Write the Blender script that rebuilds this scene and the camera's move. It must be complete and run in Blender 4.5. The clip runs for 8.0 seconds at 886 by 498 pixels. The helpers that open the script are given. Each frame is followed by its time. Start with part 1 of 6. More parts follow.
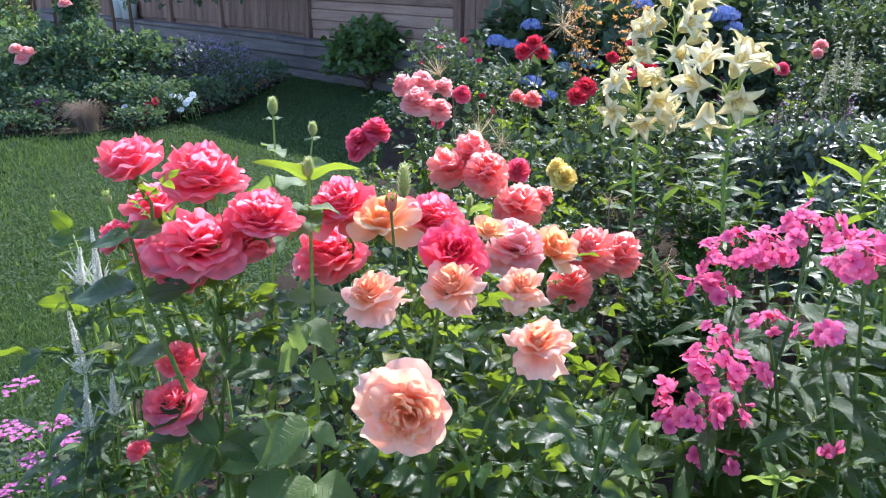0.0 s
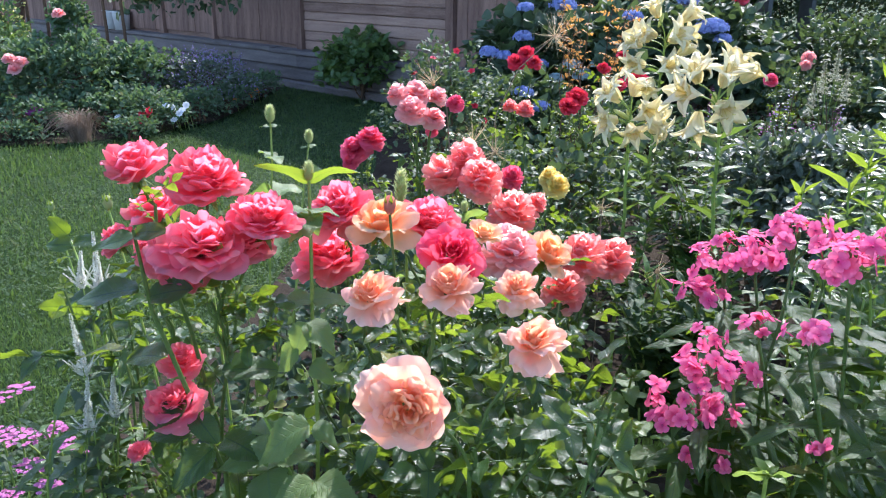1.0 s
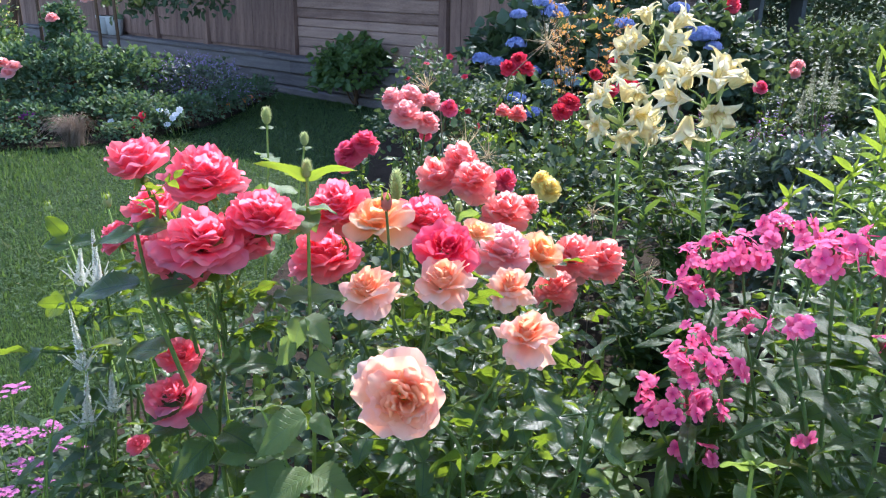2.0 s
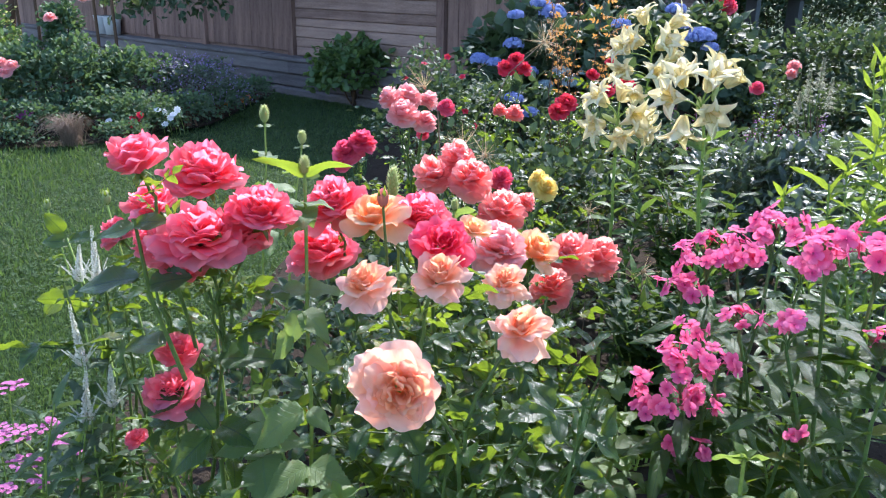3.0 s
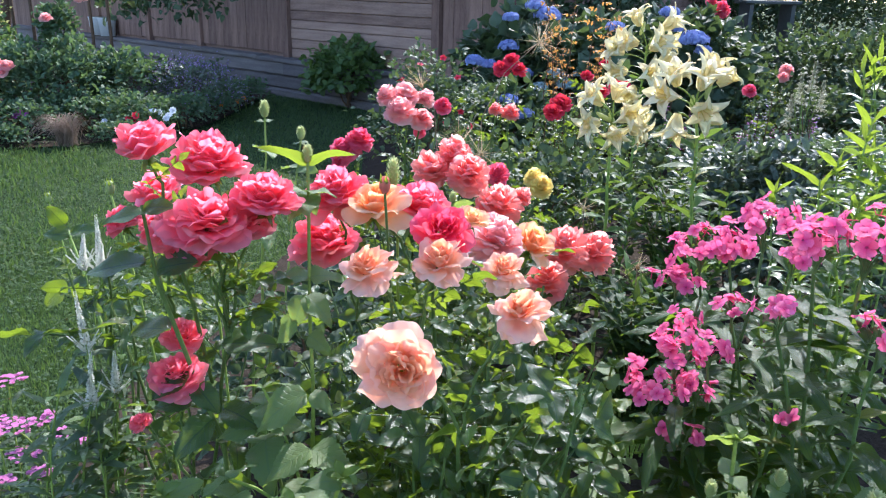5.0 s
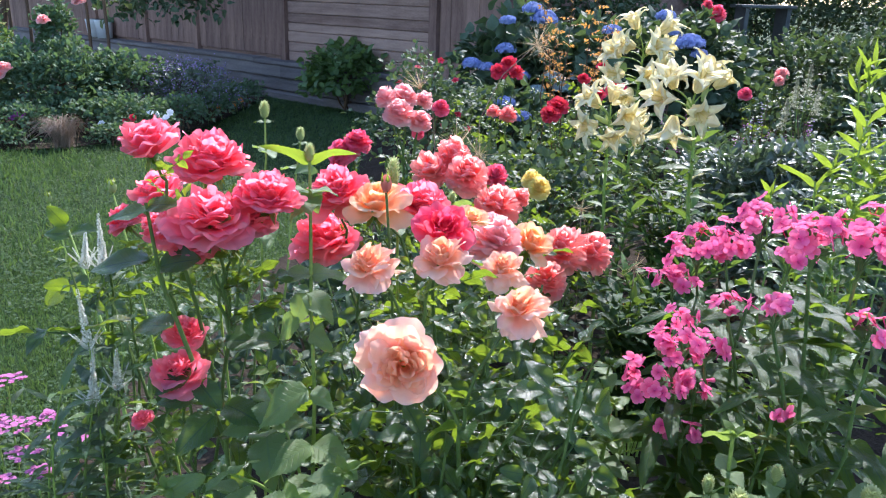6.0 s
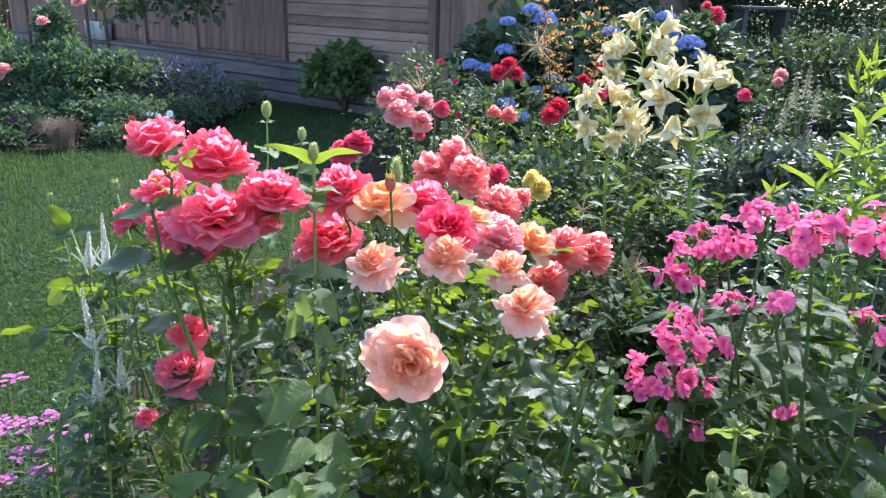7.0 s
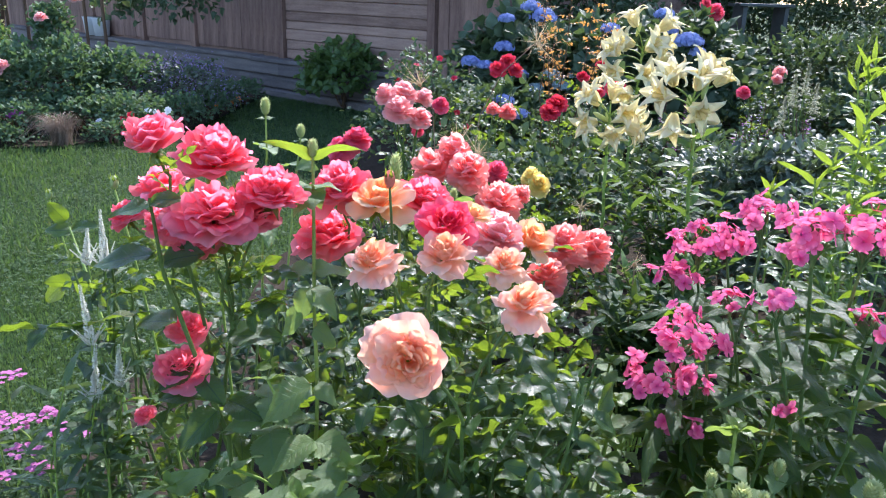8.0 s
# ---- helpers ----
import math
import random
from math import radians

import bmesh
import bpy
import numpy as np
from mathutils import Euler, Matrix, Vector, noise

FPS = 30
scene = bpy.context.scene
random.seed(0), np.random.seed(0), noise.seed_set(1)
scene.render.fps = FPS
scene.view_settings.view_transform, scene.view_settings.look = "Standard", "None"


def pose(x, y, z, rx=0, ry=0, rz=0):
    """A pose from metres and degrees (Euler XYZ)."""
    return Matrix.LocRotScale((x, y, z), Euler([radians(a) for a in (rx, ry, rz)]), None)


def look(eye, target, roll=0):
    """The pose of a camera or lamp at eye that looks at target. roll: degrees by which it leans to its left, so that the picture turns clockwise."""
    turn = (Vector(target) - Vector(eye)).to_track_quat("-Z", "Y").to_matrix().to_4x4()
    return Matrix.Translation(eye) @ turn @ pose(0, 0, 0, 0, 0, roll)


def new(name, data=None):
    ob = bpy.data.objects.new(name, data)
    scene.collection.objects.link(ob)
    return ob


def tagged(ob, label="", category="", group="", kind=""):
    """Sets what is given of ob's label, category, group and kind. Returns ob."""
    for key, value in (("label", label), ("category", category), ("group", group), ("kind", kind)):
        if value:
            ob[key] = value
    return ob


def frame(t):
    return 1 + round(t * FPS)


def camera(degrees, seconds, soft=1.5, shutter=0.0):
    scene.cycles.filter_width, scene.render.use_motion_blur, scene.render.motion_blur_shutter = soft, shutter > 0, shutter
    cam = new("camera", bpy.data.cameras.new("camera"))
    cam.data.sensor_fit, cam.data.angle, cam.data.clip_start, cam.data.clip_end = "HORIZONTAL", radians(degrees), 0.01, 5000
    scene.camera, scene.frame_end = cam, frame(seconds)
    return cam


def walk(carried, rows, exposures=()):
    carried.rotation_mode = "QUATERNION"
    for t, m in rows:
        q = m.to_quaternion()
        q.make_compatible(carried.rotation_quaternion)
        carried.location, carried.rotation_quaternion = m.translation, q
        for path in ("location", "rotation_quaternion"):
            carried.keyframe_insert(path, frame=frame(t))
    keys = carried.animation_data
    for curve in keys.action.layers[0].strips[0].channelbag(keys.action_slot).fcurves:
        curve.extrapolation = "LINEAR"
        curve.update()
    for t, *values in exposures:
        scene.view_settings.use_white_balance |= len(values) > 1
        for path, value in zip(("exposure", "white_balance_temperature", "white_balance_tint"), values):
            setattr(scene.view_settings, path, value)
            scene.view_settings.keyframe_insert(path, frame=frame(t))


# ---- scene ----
cam = camera(59.3, 8.0, soft=1.15)
PATH = [
    (0, (0.004, 0.108, 1.275), (0.003, 1.985, 0.582), 0.4),
    (0.5, (0.003, 0.094, 1.275), (0.009, 1.975, 0.596), 0.5),
    (1, (-0.003, 0.083, 1.272), (0.017, 1.969, 0.606), 0.6),
    (1.5, (-0.007, 0.068, 1.269), (0.025, 1.958, 0.615), 0.8),
    (3, (-0.005, 0.044, 1.264), (0.041, 1.936, 0.617), 1.1),
    (3.5, (-0.001, 0.037, 1.262), (0.045, 1.929, 0.615), 1.1),
    (4, (-0.002, 0.027, 1.26), (0.048, 1.92, 0.615), 1.2),
    (4.5, (-0.008, 0.021, 1.254), (0.048, 1.914, 0.613), 1.3),
    (6, (-0.02, 0.001, 1.247), (0.052, 1.898, 0.618), 1.6),
    (6.5, (-0.022, -0.001, 1.245), (0.052, 1.897, 0.619), 1.6),
    (7, (-0.027, -0.003, 1.244), (0.048, 1.895, 0.619), 1.6),
    (7.5, (-0.031, -0.004, 1.245), (0.047, 1.893, 0.617), 1.7),
    (8, (-0.028, -0.001, 1.243), (0.051, 1.895, 0.611), 1.7),
]
walk(cam, [(t, look(eye, target, roll)) for t, eye, target, roll in PATH], [(0.0, 1.64, 5850, 16), (8.0, 1.64, 5850, 16)])

# ---- world, sun ----
SUN_EL, SUN_AZ = 41.0, 22.0      # elevation, degrees to the right of the y axis
world = bpy.data.worlds.new("sky_world")
scene.world = world
world.use_nodes = True
wn = world.node_tree.nodes
sky = wn.new("ShaderNodeTexSky")
sky.sky_type = "NISHITA"
sky.sun_disc = False
sky.sun_elevation = radians(SUN_EL)
sky.sun_rotation = radians(SUN_AZ)
world.node_tree.links.new(sky.outputs[0], wn["Background"].inputs[0])
wn["Background"].inputs[1].default_value = 0.147
sun = new("sun", bpy.data.lights.new("sun", "SUN"))
sun.data.energy = 3.2
sun.data.angle = radians(0.6)
sun.data.color = (1.0, 0.95, 0.86)
se, sa = radians(SUN_EL), radians(SUN_AZ)
SUN_DIR = Vector((math.cos(se) * math.sin(sa), math.cos(se) * math.cos(sa), math.sin(se)))
sun.matrix_world = look(SUN_DIR * 30, (0, 0, 0))

# ---- mesh tools ----
R = np.random.default_rng(7)


def unit(a):
    a = np.asarray(a, float)
    return a / np.maximum(np.linalg.norm(a, axis=-1, keepdims=True), 1e-9)


class Soup:
    """Gathers triangles with a map and one value a vertex."""

    def __init__(self):
        self.v, self.f, self.uv, self.w, self.n = [], [], [], [], 0

    def add(self, v, f, uv=None, w=0.0):
        v = np.asarray(v, float)
        self.v.append(v)
        self.f.append(np.asarray(f, int) + self.n)
        self.uv.append(np.zeros((len(v), 2)) if uv is None else np.asarray(uv, float))
        self.w.append(np.zeros(len(v)) + w)
        self.n += len(v)
        return self

    def many(self, tpl, m, w=0.0):
        """Adds the template (v, f, uv) once for each 3x4 matrix of m."""
        v, f, uv = tpl
        m = np.asarray(m, float)
        k = len(m)
        if not k:
            return self
        vv = np.einsum("kij,nj->kni", m[:, :, :3], v) + m[:, None, :, 3]
        ff = (f[None] + (np.arange(k) * len(v))[:, None, None]).reshape(-1, 3)
        ww = np.repeat(np.zeros(k) + w, len(v))
        return self.add(vv.reshape(-1, 3), ff, np.tile(uv, (k, 1)), ww)

    def tpl(self):
        return np.concatenate(self.v), np.concatenate(self.f), np.concatenate(self.uv)

    def mesh(self, name, material, shift=(0, 0, 0), smooth=True):
        v = np.concatenate(self.v) - np.asarray(shift, float)
        f, uv, w = np.concatenate(self.f), np.concatenate(self.uv), np.concatenate(self.w)
        me = bpy.data.meshes.new(name)
        me.vertices.add(len(v))
        me.vertices.foreach_set("co", v.ravel())
        me.loops.add(3 * len(f))
        me.loops.foreach_set("vertex_index", f.ravel())
        me.polygons.add(len(f))
        me.polygons.foreach_set("loop_start", np.arange(0, 3 * len(f), 3))
        me.polygons.foreach_set("loop_total", np.full(len(f), 3))
        me.update(calc_edges=True)
        me.polygons.foreach_set("use_smooth", np.full(len(f), smooth))
        me.uv_layers.new(name="map").data.foreach_set("uv", uv[f.ravel()].ravel())
        me.attributes.new("ring", "FLOAT", "POINT").data.foreach_set("value", w)
        me.materials.append(material)
        me.update()
        return me


AT = {}


def thing(name, at, label, category, group="", kind=""):
    ob = new(name)
    ob.location = at
    ob.empty_display_size = 0.05
    AT[ob] = Vector(at)
    return tagged(ob, label, category, group, kind)


def part(name, soup, material, parent, label="", kind="", smooth=True):
    """One mesh object under a thing or a part; the soup is in world places."""
    ob = new(name, soup.mesh(name, material, AT[parent], smooth))
    ob.parent = parent
    AT[ob] = AT[parent]
    return tagged(ob, label, kind=kind)


def solid(name, soup, material, label, category, kind="", group="", at=(0, 0, 0), smooth=False):
    ob = new(name, soup.mesh(name, material, at, smooth))
    ob.location = at
    AT[ob] = Vector(at)
    return tagged(ob, label, category, group, kind)


def put(name, mesh, parent, m, label=""):
    """An object on shared mesh data, at the world pose m (3x4)."""
    ob = new(name, mesh)
    ob.parent = parent
    mm = Matrix([list(r) for r in m] + [[0, 0, 0, 1]])
    ob.matrix_basis = Matrix.Translation(-AT[parent]) @ mm
    AT[ob] = AT[parent]
    return tagged(ob, label)


def frames(p, d, n, s):
    """3x4 matrices: origin p, length axis y along d, z near n, scale s."""
    d = unit(d)
    x = unit(np.cross(d, n))
    z = np.cross(x, d)
    s = np.asarray(s, float)
    s = s.reshape(-1, 1) if s.ndim == 1 else s
    m = np.empty((len(p), 3, 4))
    m[:, :, 0], m[:, :, 1], m[:, :, 2], m[:, :, 3] = x * s, d * s, z * s, p
    return m


def grid_faces(rows, cols):
    a = (np.arange(rows - 1)[:, None] * cols + np.arange(cols - 1)).ravel()
    return np.concatenate([np.stack([a, a + 1, a + cols + 1], 1), np.stack([a, a + cols + 1, a + cols], 1)])


def leaf_tpl(width=0.5, fold=0.25, droop=0.25, teeth=0.0, ny=7, nx=5, a=0.6, b=0.7, wave=0.03, seed=0):
    """A leaf one long on y, z its upper side; u across and v along are mapped."""
    r = np.random.default_rng(seed)
    v = np.linspace(0, 1, ny)
    u = np.linspace(-1, 1, nx)
    w = v**a * (1 - v) ** b
    w = w / w.max() * width / 2
    w[0] = 0.012
    w[-1] = 0.002
    if teeth:
        w[1:-1] *= 1 + teeth * np.where(np.arange(ny - 2) % 2, 1, -1)
    U, V = np.meshgrid(u, v)
    x = U * w[:, None]
    tw = r.uniform(-0.25, 0.25)
    z = fold * np.abs(x) - droop * V**2 + wave * np.sin(V * 9 + r.uniform(0, 6) + 2 * U) * np.abs(U) + tw * x * V
    y = V - 0.25 * droop * V**3 - (0.06 * np.abs(U) * np.sin(V * math.pi))
    return np.stack([x, y, z], -1).reshape(-1, 3), grid_faces(ny, nx), np.stack([U * 0.5 + 0.5, V], -1).reshape(-1, 2)


def tube(soup, pts, radii, sides=6, w=0.0):
    pts = np.asarray(pts, float)
    radii = np.zeros(len(pts)) + radii
    t = unit(np.gradient(pts, axis=0))
    ref = np.array([0.31, 0.95, 0.05]) if abs(t[0][2]) > 0.8 else np.array([0.1, 0.05, 1.0])
    x = unit(np.cross(t, ref))
    y = np.cross(t, x)
    ang = np.linspace(0, 2 * math.pi, sides + 1)
    ring = np.cos(ang)[None, :, None] * x[:, None] + np.sin(ang)[None, :, None] * y[:, None]
    v = pts[:, None] + ring * radii[:, None, None]
    uv = np.stack(np.meshgrid(ang / 6.283, np.linspace(0, 1, len(pts))), -1)
    return soup.add(v.reshape(-1, 3), grid_faces(len(pts), sides + 1), uv.reshape(-1, 2), w)


def bend(a, b, rise, k=8, sway=0.0, rng=R):
    """A stem's line from a to b that leaves a upwards."""
    a, b = np.asarray(a, float), np.asarray(b, float)
    c = a + (b - a) * [0.25, 0.25, 0.5] + [0, 0, rise]
    t = np.linspace(0, 1, k)[:, None]
    p = (1 - t) ** 2 * a + 2 * t * (1 - t) * c + t**2 * b
    if sway:
        p[1:-1] += rng.normal(0, sway, (k - 2, 3))
    return p


def ellipsoid(soup, c, r, k=8, w=0.0, axis=(0, 0, 1)):
    th, ph = np.linspace(0, math.pi, k), np.linspace(0, 2 * math.pi, k + 3)
    P, T = np.meshgrid(ph, th)
    v = np.stack([np.sin(T) * np.cos(P) * r[0], np.sin(T) * np.sin(P) * r[1], np.cos(T) * r[2]], -1).reshape(-1, 3)
    m = np.array(Vector(axis).to_track_quat("Z", "Y").to_matrix())
    return soup.add(v @ m.T + np.asarray(c), grid_faces(k, k + 3), np.stack([P / 6.283, 1 - T / math.pi], -1).reshape(-1, 2), w)


def block(soup, lo, hi, bev=0.004, w=0.0):
    """A box with small chamfers along its long edges (x)."""
    (x0, y0, z0), (x1, y1, z1) = lo, hi
    prof = [(y0 + bev, z0), (y1 - bev, z0), (y1, z0 + bev), (y1, z1 - bev), (y1 - bev, z1), (y0 + bev, z1), (y0, z1 - bev), (y0, z0 + bev)]
    v = [(x, y, z) for x in (x0, x1) for y, z in prof]
    f = []
    for i in range(8):
        j = (i + 1) % 8
        f += [(i, i + 8, j + 8), (i, j + 8, j)]
    for i in range(1, 7):
        f += [(0, i, i + 1), (8, 8 + i + 1, 8 + i)]
    uv = [(x, z) for x, y, z in v]
    return soup.add(v, f, uv, w)


# ---- materials ----
def nodes(name):
    m = bpy.data.materials.new(name)
    m.use_nodes = True
    nt = m.node_tree
    nt.nodes.clear()

    def N(kind, **kw):
        n = nt.nodes.new("ShaderNode" + kind)
        for k, val in kw.items():
            n.inputs[k.replace("_", " ")].default_value = val
        return n

    return m, nt, N, nt.links.new


def math_node(N, L, op, a, b=0.0, c=None):
    n = N("Math")
    n.operation = op
    for i, x in enumerate((a, b) if c is None else (a, b, c)):
        if isinstance(x, (int, float)):
            n.inputs[i].default_value = x
        else:
            L(x, n.inputs[i])
    return n.outputs[0]


def mix_rgb(N, L, fac, a, b, mode="MIX"):
    n = N("Mix")
    n.data_type, n.blend_type = "RGBA", mode
    for i, x in ((0, fac), (6, a), (7, b)):
        if isinstance(x, (int, float)):
            n.inputs[i].default_value = x
        elif isinstance(x, tuple):
            n.inputs[i].default_value = (*x, 1) if len(x) == 3 else x
        else:
            L(x, n.inputs[i])
    return n.outputs[2]


def ramp01(N, L, x, lo, hi):
    n = N("MapRange")
    L(x, n.inputs[0])
    n.inputs[1].default_value, n.inputs[2].default_value = lo, hi
    return n.outputs[0]


def leaf_mat(name, dark, light, through_col, rough=0.38, trans=0.35, veins=0.5, spec=0.5, stain=0.25):
    m, nt, N, L = nodes(name)
    uv = N("UVMap")
    sep = N("SeparateXYZ")
    L(uv.outputs[0], sep.inputs[0])
    across = math_node(N, L, "ABSOLUTE", math_node(N, L, "SUBTRACT", sep.outputs[0], 0.5))
    # midrib and side veins
    rib = math_node(N, L, "LESS_THAN", across, 0.03)
    lat = math_node(N, L, "PINGPONG", math_node(N, L, "MULTIPLY", math_node(N, L, "SUBTRACT", sep.outputs[1], math_node(N, L, "MULTIPLY", across, 0.55)), 9.0), 0.5)
    lat = ramp01(N, L, lat, 0.10, 0.0)
    vein = math_node(N, L, "MAXIMUM", rib, math_node(N, L, "MULTIPLY", lat, 0.6))
    geo, obi = N("NewGeometry"), N("ObjectInfo")
    rnd = math_node(N, L, "FRACT", math_node(N, L, "ADD", geo.outputs["Random Per Island"], obi.outputs["Random"]))
    noise_a, noise_b = N("TexNoise", Scale=14.0, Detail=3.0), N("TexNoise", Scale=160.0, Detail=3.0)
    tc = N("TexCoord")
    for q in (noise_a, noise_b):
        L(tc.outputs["Object"], q.inputs["Vector"])
    f = math_node(N, L, "ADD", math_node(N, L, "MULTIPLY", rnd, 0.6), math_node(N, L, "MULTIPLY", noise_a.outputs[0], 0.5))
    col = mix_rgb(N, L, ramp01(N, L, f, 0.15, 0.9), dark, light)
    col = mix_rgb(N, L, math_node(N, L, "MULTIPLY", vein, veins * 0.6), col, tuple(min(1, c * 1.9 + 0.02) for c in light))
    col = mix_rgb(N, L, math_node(N, L, "MULTIPLY", ramp01(N, L, noise_b.outputs[0], 0.5, 0.8), stain), col, tuple(c * 0.5 for c in dark))
    old = ramp01(N, L, rnd, 0.982, 0.995)
    col = mix_rgb(N, L, math_node(N, L, "MULTIPLY", old, 0.5), col, (0.32, 0.27, 0.05))
    bs = N("BsdfPrincipled", Roughness=rough)
    bs.inputs["Specular IOR Level"].default_value = spec
    L(col, bs.inputs["Base Color"])
    rr = math_node(N, L, "ADD", math_node(N, L, "MULTIPLY", noise_b.outputs[0], 0.22), rough - 0.11)
    L(rr, bs.inputs["Roughness"])
    bump = N("Bump", Strength=min(1.0, 0.9 * veins + 0.2), Distance=0.0018)
    hgt = math_node(N, L, "ADD", math_node(N, L, "MULTIPLY", vein, -1.0), math_node(N, L, "MULTIPLY", noise_b.outputs[0], 0.4))
    L(hgt, bump.inputs["Height"])
    L(bump.outputs[0], bs.inputs["Normal"])
    tr = N("BsdfTranslucent")
    tcol = mix_rgb(N, L, math_node(N, L, "MULTIPLY", vein, 0.5), through_col, dark)
    L(tcol, tr.inputs["Color"])
    mx = N("MixShader", Fac=trans)
    L(bs.outputs[0], mx.inputs[1])
    L(tr.outputs[0], mx.inputs[2])
    out = N("OutputMaterial")
    L(mx.outputs[0], out.inputs[0])
    return m


def petal_mat(name, inner, outer, edge, through_col, trans=0.45, rough=0.6, edge_at=0.75, streak=0.15):
    """ring: 0 in the heart, 1 at the outermost petals; v runs from a petal's foot to its rim."""
    m, nt, N, L = nodes(name)
    ring, uv, sep = N("Attribute"), N("UVMap"), N("SeparateXYZ")
    ring.attribute_name = "ring"
    L(uv.outputs[0], sep.inputs[0])
    geo, obi, tc = N("NewGeometry"), N("ObjectInfo"), N("TexCoord")
    ns = N("TexNoise", Scale=60.0, Detail=3.0)
    L(tc.outputs["Object"], ns.inputs["Vector"])
    st = N("TexWave", Scale=11.0, Distortion=2.5, Detail=2.0)
    L(uv.outputs[0], st.inputs["Vector"])
    col = mix_rgb(N, L, ring.outputs["Fac"], inner, outer)
    v = math_node(N, L, "ADD", sep.outputs[1], math_node(N, L, "MULTIPLY", math_node(N, L, "SUBTRACT", ns.outputs[0], 0.5), 0.35))
    rim = math_node(N, L, "MULTIPLY", ramp01(N, L, v, edge_at - 0.45, edge_at + 0.3), math_node(N, L, "MULTIPLY_ADD", ring.outputs["Fac"], 0.6, 0.4))
    col = mix_rgb(N, L, rim, col, edge)
    rnd = math_node(N, L, "FRACT", math_node(N, L, "ADD", geo.outputs["Random Per Island"], obi.outputs["Random"]))
    hsv = N("HueSaturation")
    L(math_node(N, L, "ADD", math_node(N, L, "MULTIPLY", rnd, 0.024), 0.488), hsv.inputs["Hue"])
    L(math_node(N, L, "ADD", math_node(N, L, "MULTIPLY", ns.outputs[0], 0.30), 0.88), hsv.inputs["Value"])
    L(mix_rgb(N, L, math_node(N, L, "MULTIPLY", st.outputs["Fac"], streak), col, tuple(c * 0.72 for c in outer)), hsv.inputs["Color"])
    bs = N("BsdfPrincipled", Roughness=rough)
    bs.inputs["Specular IOR Level"].default_value = 0.12
    L(hsv.outputs[0], bs.inputs["Base Color"])
    bump = N("Bump", Strength=0.25, Distance=0.0015)
    L(math_node(N, L, "ADD", ns.outputs[0], math_node(N, L, "MULTIPLY", st.outputs["Fac"], 0.4)), bump.inputs["Height"])
    L(bump.outputs[0], bs.inputs["Normal"])
    tr = N("BsdfTranslucent")
    tm = mix_rgb(N, L, 0.55, hsv.outputs[0], through_col)
    L(tm, tr.inputs["Color"])
    mx = N("MixShader", Fac=trans)
    L(bs.outputs[0], mx.inputs[1])
    L(tr.outputs[0], mx.inputs[2])
    L(mx.outputs[0], N("OutputMaterial").inputs[0])
    return m


def plain_mat(name, dark, light, rough=0.7, scale=8.0, fine=120.0, bump=0.3, dist=0.01, spec=0.3, stretch=(1, 1, 1), metal=0.0):
    m, nt, N, L = nodes(name)
    tc, mp = N("TexCoord"), N("Mapping")
    mp.inputs["Scale"].default_value = stretch
    L(tc.outputs["Object"], mp.inputs[0])
    a, b = N("TexNoise", Scale=scale, Detail=5.0, Roughness=0.6), N("TexNoise", Scale=fine, Detail=4.0, Roughness=0.65)
    for q in (a, b):
        L(mp.outputs[0], q.inputs["Vector"])
    geo, obi = N("NewGeometry"), N("ObjectInfo")
    f = math_node(N, L, "ADD", math_node(N, L, "MULTIPLY", a.outputs[0], 0.6), math_node(N, L, "MULTIPLY", b.outputs[0], 0.4))
    f = math_node(N, L, "ADD", f, math_node(N, L, "MULTIPLY", math_node(N, L, "SUBTRACT", obi.outputs["Random"], 0.5), 0.22))
    col = mix_rgb(N, L, ramp01(N, L, f, 0.3, 0.7), dark, light)
    bs = N("BsdfPrincipled", Roughness=rough, Metallic=metal)
    bs.inputs["Specular IOR Level"].default_value = spec
    L(col, bs.inputs["Base Color"])
    bp = N("Bump", Strength=bump, Distance=dist)
    L(f, bp.inputs["Height"])
    L(bp.outputs[0], bs.inputs["Normal"])
    L(bs.outputs[0], N("OutputMaterial").inputs[0])
    return m


ROSE_LEAF = leaf_mat("rose_leaf", (0.012, 0.032, 0.013), (0.031, 0.072, 0.022), (0.36, 0.52, 0.03), rough=0.30, trans=0.27, veins=0.36, spec=0.32)
YOUNG_LEAF = leaf_mat("young_leaf", (0.07, 0.14, 0.022), (0.13, 0.21, 0.03), (0.29, 0.39, 0.03), rough=0.42, trans=0.50, veins=0.7)
HYSSOP_LEAF = leaf_mat("hyssop_leaf", (0.075, 0.130, 0.045), (0.14, 0.215, 0.07), (0.34, 0.47, 0.08), rough=0.48, trans=0.40, veins=0.5, spec=0.5)
PHLOX_LEAF = leaf_mat("phlox_leaf", (0.012, 0.036, 0.011), (0.031, 0.072, 0.018), (0.34, 0.50, 0.03), rough=0.44, trans=0.28, veins=0.5, spec=0.22)
WILLOW_LEAF = leaf_mat("willow_leaf", (0.045, 0.095, 0.035), (0.095, 0.165, 0.055), (0.25, 0.36, 0.05), rough=0.30, trans=0.36, veins=0.4, spec=0.65)
LILY_LEAF = leaf_mat("lily_leaf", (0.035, 0.085, 0.02), (0.08, 0.16, 0.03), (0.22, 0.33, 0.05), rough=0.5, trans=0.3, veins=0.15, spec=0.3)
SILVER_LEAF = leaf_mat("silver_leaf", (0.040, 0.062, 0.044), (0.095, 0.124, 0.090), (0.20, 0.30, 0.10), rough=0.40, trans=0.2, veins=0.3, spec=0.45)
